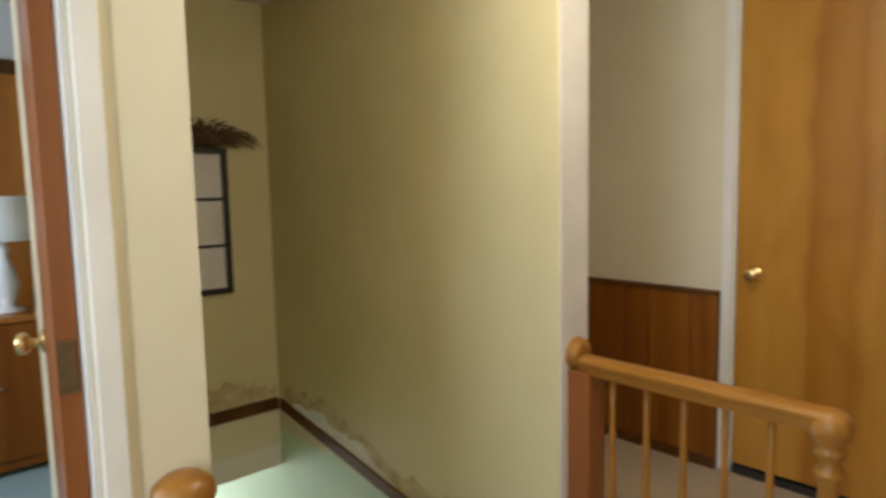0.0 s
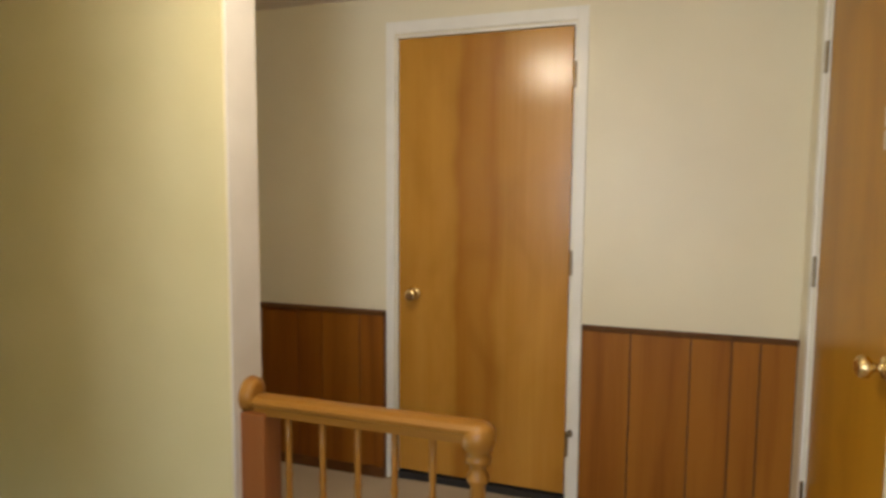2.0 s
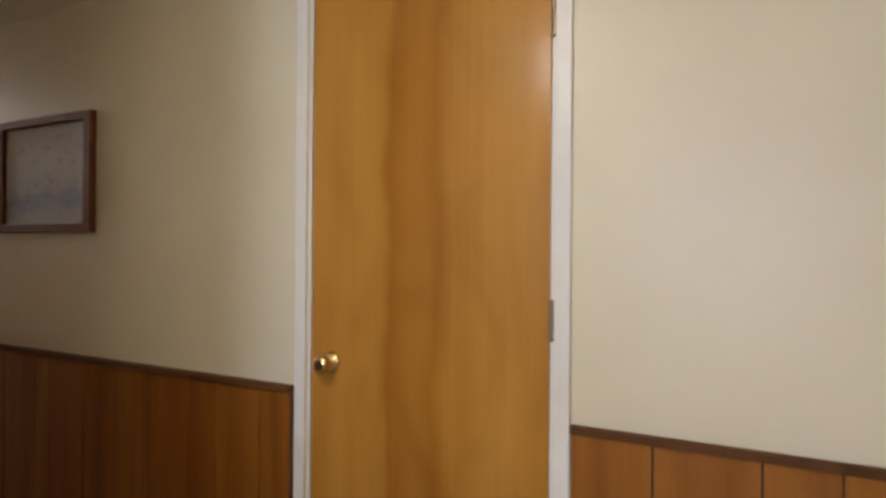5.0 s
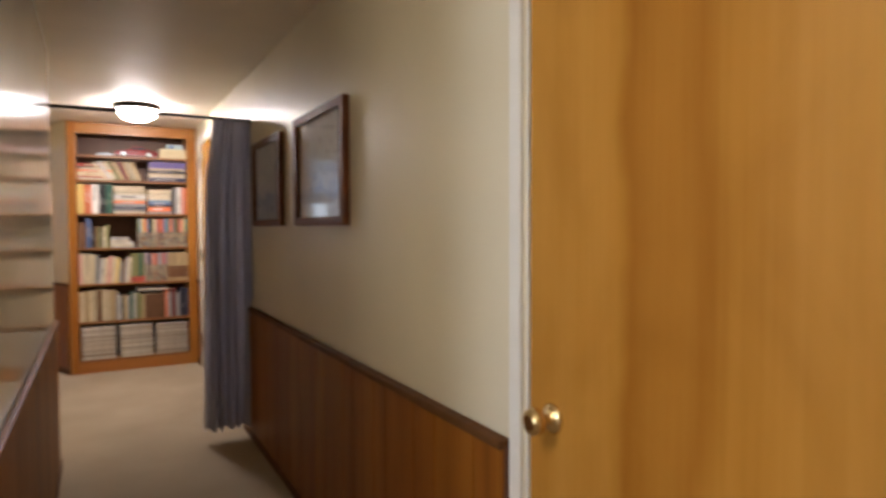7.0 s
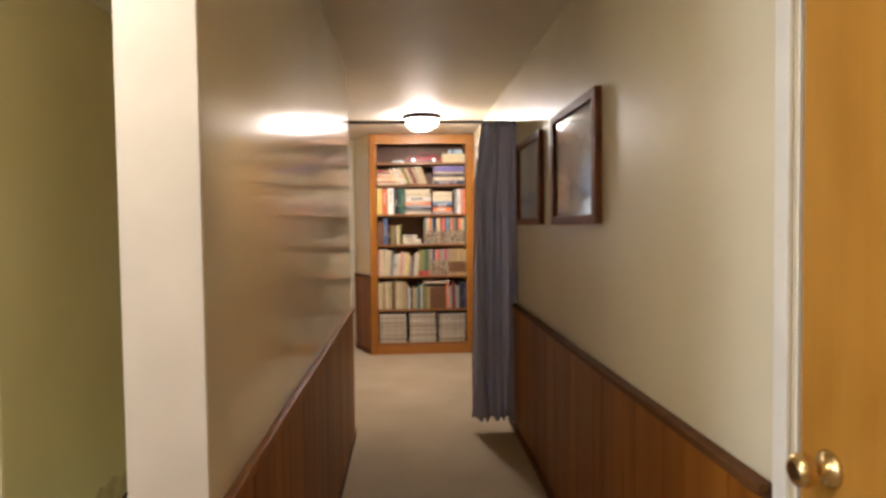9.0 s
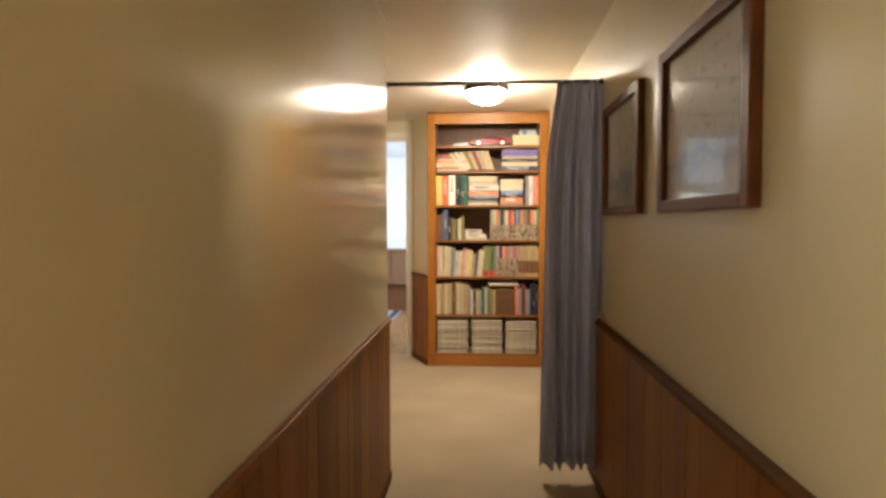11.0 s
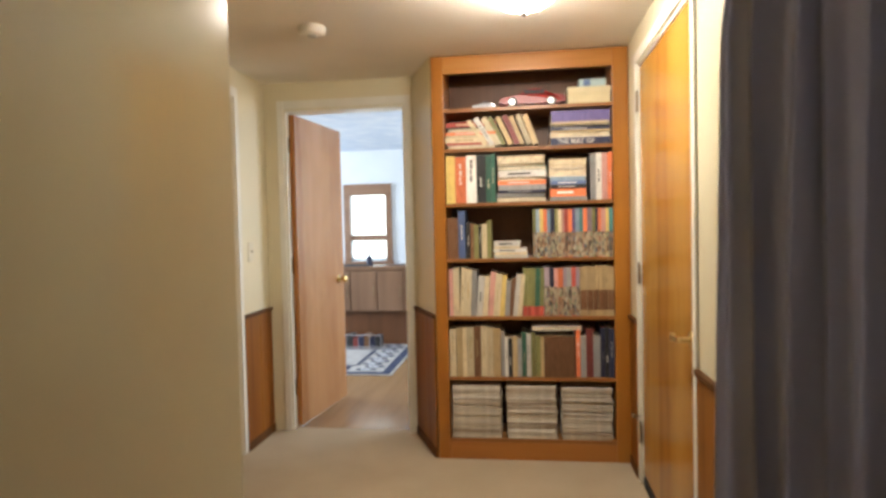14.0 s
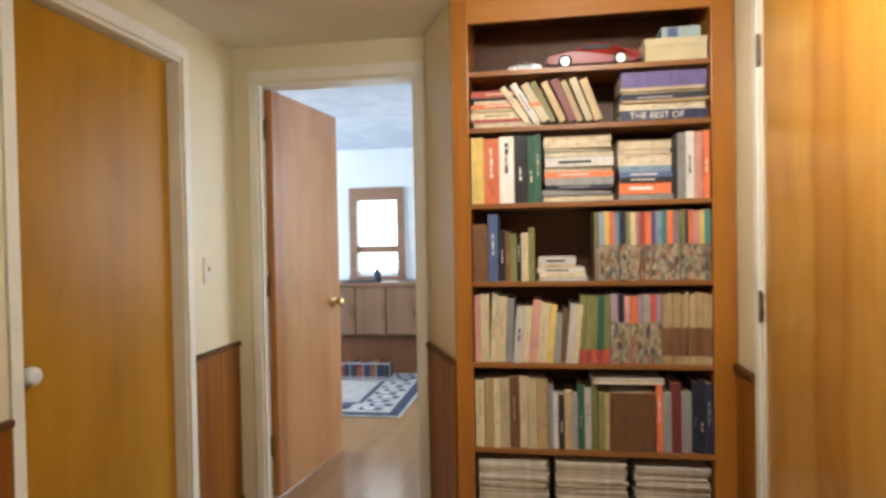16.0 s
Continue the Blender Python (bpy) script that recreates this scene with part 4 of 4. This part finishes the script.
book(X(978), S[1] + 0.257, 0.265, 0.020, 0.17, "white", lying=True, pages_out=True, marks=False)

# lowest shelf: three stacks of magazines
MAG = [leaved("magazine_paper_" + "abcde"[i], [k * 0.62 for k in c], c) for i, c in enumerate(((0.60, 0.55, 0.45), (0.48, 0.42, 0.33), (0.70, 0.67, 0.60), (0.36, 0.30, 0.24), (0.55, 0.50, 0.42)))]
for px0, px1, n, top in ((789, 906, 34, 0.285), (915, 1032, 30, 0.29), (1040, 1158, 32, 0.28)):
    z = S[0]
    for i in range(n):
        th = top / n * rb.uniform(0.6, 1.4)
        if z + th > S[0] + 0.302:
            break
        mat = MAG[3] if rb.random() < 0.14 else rb.choice((MAG[0], MAG[2], MAG[4], MAG[1]))
        if px0 == 1040 and i == n - 1:
            mat = CLOTH["white"]
        m_ = solid("magazine", box(0, X(px1) - X(px0) - rb.uniform(0.006, 0.02), 0, 0.20, 0.0003, th - 0.0003, min(0.0012, th * 0.3)), mat,
                   "worn magazine lying in a stack on the lowest shelf", "magazine", "magazine stacks")
        m_.matrix_basis = pose(X(px0) + rb.uniform(0, 0.010), YF + rb.uniform(0.012, 0.024), z, 0, 0, rb.uniform(-1, 1))
        z += th

# top shelf
ob = thing("box", (X(1066), YF + 0.02, S[6]), "cream cardboard box on the top shelf", "box")
part("body", box(0, 0.222, 0, 0.15, 0, 0.062, 0.003), plain("cream_card", (0.66, 0.58, 0.36), 0.6), ob)
part("lid", box(-0.002, 0.224, -0.002, 0.152, 0.062, 0.088, 0.003), plain("cream_card_lid", (0.70, 0.62, 0.40), 0.6), ob)
ob = thing("box", (X(1092), YF + 0.03, S[6] + 0.0885), "small pale blue box on a cream box", "box")
part("body", box(0, 0.14, 0, 0.1, 0, 0.042, 0.002), plain("pale_blue_card", (0.42, 0.55, 0.58), 0.6), ob)
part("picture_patch", box(0.022, 0.058, -0.001, -0.0001, 0.004, 0.038), CLOTH["blue"], ob)


def toy_car(at, length, colour, name, label):
    """A small model car seen from the side: shaped body, cabin, glass and four wheels."""
    c = thing("toy_car", at, label, "toy car")
    L, H, W = length, length * 0.275, length * 0.40
    prof = [(0.0, 0.22), (0.02, 0.50), (0.16, 0.60), (0.30, 0.66), (0.42, 0.95), (0.52, 1.0), (0.64, 0.96), (0.80, 0.66), (0.95, 0.58), (1.0, 0.45), (1.0, 0.22), (0.9, 0.14), (0.1, 0.14)]
    bm = bmesh.new()
    sides = [[bm.verts.new((u * L, yy + (0.0 if v < 0.7 else (0.10 * W if yy == 0 else -0.10 * W)), v * H)) for u, v in prof] for yy in (0, W)]
    n = len(prof)
    for i in range(n):
        j = (i + 1) % n
        bm.faces.new((sides[0][i], sides[0][j], sides[1][j], sides[1][i]))
    bm.faces.new(sides[0]), bm.faces.new(list(reversed(sides[1])))
    bmesh.ops.recalc_face_normals(bm, faces=bm.faces)
    bmesh.ops.bevel(bm, geom=list(bm.edges), offset=0.0025, segments=2, affect="EDGES")
    part("body", bm, colour, c)
    wm = plain("toy_window", (0.03, 0.03, 0.035), 0.6)
    part("side_window", box(L * 0.38, L * 0.68, -0.002 * W, 0.035 * W, H * 0.68, H * 0.88), wm, c)
    for u in (0.2, 0.78):
        for yy in (-0.002, W - 0.012):
            wl = part("wheel", shift(lathe([(H * 0.16, 0), (H * 0.26, 0.001), (H * 0.27, 0.012), (H * 0.25, 0.014)], 20, "y"), L * u, yy, H * 0.27), BLACK, c)
            part("rim", shift(lathe([(H * 0.17, -0.0012), (H * 0.19, 0.0)], 20, "y"), L * u, yy, H * 0.27), plain("chrome_rim", (0.75, 0.75, 0.76), 0.4, 0.3), wl, "chrome rim")
    return c


REDPAINT = plain("glossy_red_paint", (0.26, 0.014, 0.010), 0.38)
toy_car((X(912), YF + 0.03, S[6]), X(1062) - X(912), REDPAINT, "toy_car", "glossy red model sports car on the top shelf")
toy_car((X(850), YF + 0.03, S[6]), X(904) - X(850), plain("silver_paint", (0.45, 0.46, 0.48), 0.3, 0.6), "toy_car", "small silver model car on the top shelf")

# ---- bedroom ----
MINT = mottled("pale_bluish_paint", (0.62, 0.67, 0.71), (0.70, 0.75, 0.79), 2.5, 0.6, 160, 0.15, 0.3)
# the blue cast of the daylight is mixed into this ceiling's colour
structure("ceiling_bedroom", box(XW - T, T, YE + T + 0.001, 9.1, CZ, CZ + 0.1), mottled("blue_lit_ceiling_paint", (0.50, 0.60, 0.74), (0.66, 0.73, 0.82), 6, 0.8, 60, 0.6, 0.2))
structure("floor_bedroom", box(XW, 0, YE + 0.061, 9.0, -0.2, 0), wood("pale_glossy_floor", [(0.3, (0.20, 0.112, 0.050)), (0.7, (0.30, 0.18, 0.09))], "y", 0.20, 0.6))
wall_y("wall_bedroom_end", 8.95, 9.07, XW, 0, -0.02, CZ, [(-2.585, -2.155, 0.95, 1.69)], MINT)
wn1 = thing("window_1", (-2.37, 8.95, 1.353), "bright bedroom window in a brown wooden frame", "window", kind="structure")
BRN = wood("brown_window_wood", [(0.3, (0.16, 0.085, 0.05)), (0.8, (0.26, 0.15, 0.09))], "x", 0.45)
for nm, a0, a1, z0, z1 in (("frame_jamb", -0.285, -0.215, -0.44, 0.465), ("frame_jamb", 0.215, 0.285, -0.44, 0.465), ("frame_head", -0.215, 0.215, 0.335, 0.465), ("sill", -0.30, 0.30, -0.472, -0.44)):
    part(nm, box(a0, a1, -0.04, 0.03, z0, z1, 0.003), BRN, wn1)
part("sash_rail", box(-0.215, 0.215, 0.0, 0.03, -0.20, -0.13), BRN, wn1)
pane = part("pane", box(-0.215, 0.215, 0.032, 0.036, -0.40, 0.335), gm, wn1)
pane.visible_shadow = False
bd = structure("backdrop", box(-3.9, -1.4, 9.7, 9.72, 0.2, 2.6), glowing("bright_garden_haze", (0.93, 0.98, 0.95), 2.2))

dr = thing("dresser", (-2.45, 8.43, 0), "long low brown wooden dresser below the window", "dresser")
DRW = wood("grey_brown_dresser_wood", [(0.3, (0.12, 0.062, 0.034)), (0.8, (0.20, 0.112, 0.065))], "z", 0.45, 0.8)
part("body", box(-0.9, 0.9, 0.01, 0.45, 0.38, 0.845, 0.004), DRW, dr)
part("top", box(-0.92, 0.92, -0.01, 0.47, 0.845, 0.880, 0.004), DRW, dr)
for i in range(6):
    dd = part("door", box(-0.89 + i * 0.297, -0.60 + i * 0.297 - 0.008, -0.006, 0.0095, 0.395, 0.83, 0.003), DRW, dr)
    part("handle", box(-0.645 + i * 0.297, -0.638 + i * 0.297, -0.016, -0.0065, 0.55, 0.67, 0.002), STEEL, dd)
# dark block added below the body to imitate the shade under it
part("plinth", box(-0.80, 0.80, 0.08, 0.42, 0.0, 0.379), SHELFBACK, dr, "dark block in place of the shade under the dresser")
for xx in (-0.86, 0.82):
    for yy in (0.04, 0.38):
        part("leg", box(xx, xx + 0.04, yy, yy + 0.04, 0, 0.38, 0.003), DRW, dr)
tr = thing("tray", (-2.42, 8.52, 0.8805), "dark tray with small things on the dresser", "tray")
part("base", box(-0.17, 0.17, -0.05, 0.12, 0, 0.012, 0.004), plain("dark_tray", (0.05, 0.05, 0.06), 0.4), tr)
part("rim", box(-0.17, 0.17, -0.056, -0.0505, 0, 0.026, 0.002), plain("dark_tray_rim", (0.05, 0.05, 0.06), 0.4), tr)
jr = thing("jar", (-2.70, 8.5, 0.8805), "small grey round jar on the dresser", "jar")
part("body", lathe([(0.03, 0), (0.045, 0.02), (0.05, 0.05), (0.035, 0.08), (0.028, 0.09)], 20), CLOTH["grey"], jr)
part("lid", lathe([(0.03, 0.0905), (0.03, 0.1), (0.008, 0.108), (0.008, 0.118)], 20), CLOTH["black"], jr)
jr = thing("bottle", (-2.27, 8.55, 0.8805), "dark pump bottle on the dresser", "bottle")
part("body", lathe([(0.03, 0), (0.034, 0.01), (0.034, 0.09), (0.014, 0.11), (0.014, 0.125)], 18), CLOTH["navy"], jr)
part("pump", lathe([(0.016, 0.1255), (0.016, 0.14), (0.005, 0.142), (0.005, 0.165)], 12), CLOTH["black"], jr)
bk = thing("magazine_rack", (-2.32, 8.25, 0.012), "white wire rack with colourful magazines on the floor", "magazine rack")
for z in (0.03, 0.155):
    part("wire", box(-0.25, 0.25, -0.082, -0.078, z - 0.004, z + 0.004), plain("white_wire", (0.50, 0.50, 0.53), 0.4), bk)
for i in range(5):
    part("upright_wire", box(-0.25 + i * 0.124, -0.246 + i * 0.124, -0.0775, -0.0735, 0, 0.16), plain("white_wire_upright", (0.50, 0.50, 0.53), 0.4), bk)
part("base", box(-0.25, 0.25, -0.072, 0.1, 0, 0.008), plain("white_wire_base", (0.50, 0.50, 0.53), 0.4), bk)
for i, c in enumerate("maroon navy black maroon navy brown navy black".split()):
    mz = solid("magazine", box(0, 0.055, -0.06, 0.09, 0, 0.11 + 0.02 * (i % 3), 0.001), CLOTH[c], "colourful magazine standing in the wire rack", "magazine", "magazines in the rack")
    mz.matrix_basis = pose(-2.56 + i * 0.06, 8.25, 0.021)
# rug with a patterned border
rg = thing("rug", (-2.95, 7.94, 0.0), "pale rug with dark blue patterned border", "rug")
part("field", box(-1.2, 1.22, -0.86, 0.86, 0.0005, 0.010, 0.003), mottled("pale_rug_wool", (0.33, 0.31, 0.29), (0.43, 0.41, 0.38), 6, 0.95, 300, 0.8, 0.1), rg, "pale greyish wool field")
RUGB = mottled("blue_rug_wool", (0.035, 0.042, 0.075), (0.07, 0.08, 0.12), 12, 0.95, 300, 0.8, 0.1)
RUGW = mottled("white_rug_wool", (0.52, 0.53, 0.58), (0.62, 0.63, 0.66), 12, 0.95, 300, 0.8, 0.1)
for nm, a0, a1, b0, b1 in (("border", 1.12, 1.20, -0.84, 0.84), ("border", 0.80, 0.84, -0.5, 0.5), ("border", -1.18, 1.12, -0.84, -0.76), ("border", -1.1, 0.80, -0.54, -0.50), ("border", -1.18, 1.12, 0.76, 0.84)):
    part(nm, box(a0, a1, b0, b1, 0.0101, 0.0125), RUGB, rg)
for i in range(13):
    yy = -0.70 + i * 0.117
    part("motif", box(0.86 + 0.05 * (i % 2), 1.04 + 0.05 * (i % 2), yy, yy + 0.06, 0.0101, 0.013), RUGB, rg)
    part("motif", box(0.90 + 0.05 * (i % 2), 0.98 + 0.05 * (i % 2), yy + 0.015, yy + 0.045, 0.0131, 0.0145), RUGW, rg)
for i in range(14):
    xx = -1.08 + i * 0.137
    part("motif", box(xx, xx + 0.08, -0.73 + 0.04 * (i % 2), -0.60 + 0.04 * (i % 2), 0.0101, 0.013), RUGB, rg)

# ---- study ----
bm = box(XW, XSL, YP0 + 0.06, YP1 - T, -0.2, 0.0)
bm_box(bm, XSL, XJ - T, 1.04, YP1 - T, -0.09, 0.0)
bm_box(bm, XJ - T, -1.16, YB + T, YP1 - T, -0.09, 0.0)
structure("floor_study", bm, mottled("teal_carpet", (0.24, 0.34, 0.36), (0.32, 0.43, 0.45), 4, 0.95, 300, 0.8, 0.1))
structure("wall_study_panelling", box(XW, -1.13, 2.63, 2.652, 0, 1.90), CASEWOOD, "orange wooden panelling")
structure("trim_5", box(XW, -1.13, 2.615, 2.629, 1.87, 1.94, 0.003), CAPWOOD, "dark wooden trim")
structure("wall_study_upper", box(XW, -1.13, 2.637, 2.652, 1.941, CZ), MINT)
dk = thing("cabinet", (-2.40, 2.22, 0), "brown wooden cabinet holding a table lamp", "cabinet")
part("body", box(-0.45, 0.45, 0.01, 0.39, 0.03, 0.71, 0.004), PANEL, dk)
part("top", box(-0.47, 0.47, -0.01, 0.40, 0.71, 0.735, 0.004), CASEWOOD, dk)
for i in range(2):
    dd = part("door", box(-0.44 + i * 0.445, -0.005 + i * 0.445, -0.006, 0.0095, 0.08, 0.70, 0.003), PANEL, dk)
    part("handle", shift(lathe([(0.006, -0.0065), (0.012, -0.02), (0.006, -0.026)], 12, "y"), -0.04 + i * 0.08, 0, 0.42), STEEL, dd)
tl = thing("table_lamp", (-2.29, 2.38, 0.7355), "white table lamp with a pale shade", "lamp")
part("base", lathe([(0.07, 0), (0.072, 0.012), (0.03, 0.03), (0.045, 0.08), (0.055, 0.13), (0.03, 0.22), (0.018, 0.26), (0.024, 0.29), (0.01, 0.33)], 24), mottled("white_ceramic", (0.70, 0.74, 0.76), (0.80, 0.82, 0.84), 8, 0.15), tl, "white ceramic base")
part("shade", lathe([(0.15, 0.335), (0.151, 0.337), (0.12, 0.535), (0.118, 0.537)], 32), mottled("pale_shade_cloth", (0.66, 0.72, 0.76), (0.74, 0.80, 0.84), 8, 0.8), tl, "pale cloth shade")
va = thing("vase", (-2.14, 2.36, 0.7355), "small dark blue vase beside the lamp", "vase")
part("body", lathe([(0.03, 0), (0.05, 0.04), (0.048, 0.08), (0.02, 0.13), (0.026, 0.15)], 20), CLOTH["navy"], va)

# windows out of sight, added round the daylight lamps; window_5 only houses the fill
for nm, y0, y1, z0, z1 in (("window_2", -1.25, -0.35, 0.9, 2.0), ("window_3", 6.6, 7.9, 0.85, 2.05), ("window_4", 0.9, 2.0, 0.9, 2.0), ("window_5", 6.75, 8.05, 0.85, 2.05)):
    wdw = thing(nm, (T + 0.03 if nm == "window_3" else XW, (y0 + y1) / 2, (z0 + z1) / 2), "unseen white-framed window added round a daylight lamp", "window", kind="structure")
    hw, hh = (y1 - y0) / 2, (z1 - z0) / 2
    for n_, a0, a1, b0, b1 in (("frame_jamb", -hw, -hw + 0.04, -hh, hh), ("frame_jamb", hw - 0.04, hw, -hh, hh), ("frame_rail", -hw + 0.04, hw - 0.04, -hh, -hh + 0.04), ("frame_rail", -hw + 0.04, hw - 0.04, hh - 0.04, hh), ("meeting_rail", -hw + 0.04, hw - 0.04, -0.02, 0.02)):
        part(n_, box(-0.10, -0.04, a0, a1, b0, b1, 0.003), WHITE, wdw)

# ---- potted plant ----
pt = thing("potted_plant", (-1.91, 3.375, 0), "leafy green houseplant in a clay pot", "plant")
part("pot", lathe([(0.10, 0), (0.12, 0.02), (0.15, 0.22), (0.165, 0.225), (0.165, 0.27), (0.15, 0.27), (0.14, 0.235), (0.02, 0.23)], 28), mottled("terracotta", (0.34, 0.13, 0.07), (0.44, 0.19, 0.10), 8, 0.8), pt, "terracotta pot")
LEAF = mottled("leaf_green", (0.022, 0.060, 0.018), (0.06, 0.12, 0.035), 9, 0.4, 80, 0.2, 0.4)
rp = random.Random(5)
stems, leaves = bmesh.new(), []


def leaf_bm(bm, at, direction, length, width):
    d = direction.normalized()
    side = d.cross(Vector((0, 0, 1))).normalized()
    up = side.cross(d)
    rows_ = []
    for s, w in ((0, 0.04), (0.2, 0.7), (0.45, 1.0), (0.75, 0.6), (1.0, 0.03)):
        c = at + d * (length * s) - Vector((0, 0, 1)) * (length * 0.35 * s * s)
        rows_.append([bm.verts.new(c + side * (width * w * k) + up * (0.12 * width * w * abs(k))) for k in (-1, 0, 1)])
    for a, b in zip(rows_, rows_[1:]):
        for i in range(2):
            f = bm.faces.new((a[i], a[i + 1], b[i + 1], b[i]))
            f.smooth = True


for i in range(9):
    a = 2 * math.pi * i / 9 + rp.uniform(-0.2, 0.2)
    tall = rp.uniform(0.7, 1.25)
    out = rp.uniform(0.02, 0.09)
    pts = [Vector((out * math.cos(a) * s * s + 0.03 * math.cos(a), out * math.sin(a) * s * s + 0.03 * math.sin(a), 0.23 + tall * s)) for s in (0, 0.25, 0.5, 0.75, 1.0)]
    prev = None
    for k, c in enumerate(pts):
        ring = [stems.verts.new(c + Vector((math.cos(q), math.sin(q), 0)) * (0.006 - 0.0009 * k)) for q in (0, 1.57, 3.14, 4.71)]
        if prev:
            for q in range(4):
                stems.faces.new((prev[q], prev[(q + 1) % 4], ring[(q + 1) % 4], ring[q]))
        prev = ring
    for k in range(9):
        s = 0.28 + 0.72 * k / 8
        c = Vector((out * math.cos(a) * s * s + 0.03 * math.cos(a), out * math.sin(a) * s * s + 0.03 * math.sin(a), 0.23 + tall * s))
        b = a + rp.uniform(-1.6, 1.6)
        bml = bmesh.new()
        leaf_bm(bml, c, Vector((math.cos(b), math.sin(b), rp.uniform(0.0, 0.6))), rp.uniform(0.10, 0.16), rp.uniform(0.02, 0.032))
        leaves.append(bml)
for at, dr_ in ((Vector((0.03, 0.175, 1.42)), Vector((1, 0, -0.3))), (Vector((0.02, 0.15, 1.40)), Vector((1, -0.2, -0.1))), (Vector((0.08, 0.17, 0.93)), Vector((1, 0, -0.15))),
                (Vector((0.06, 0.2, 0.92)), Vector((1, 0.25, 0.05))), (Vector((0.07, 0.14, 0.90)), Vector((1, -0.2, -0.3)))):
    bml = bmesh.new()
    leaf_bm(bml, at, dr_, 0.17, 0.022)
    leaves.append(bml)
    c0 = Vector((0.02, 0, 0.9))
    r0, r1 = [[stems.verts.new(c + Vector((0, math.cos(q), math.sin(q))) * 0.004) for q in (0, 1.57, 3.14, 4.71)] for c in (c0, at)]
    for q in range(4):
        stems.faces.new((r0[q], r0[(q + 1) % 4], r1[(q + 1) % 4], r1[q]))
part("stems", stems, mottled("green_stem", (0.05, 0.08, 0.03), (0.10, 0.13, 0.05), 9, 0.6), pt)
for bml in leaves:
    part("leaf", bml, LEAF, pt)
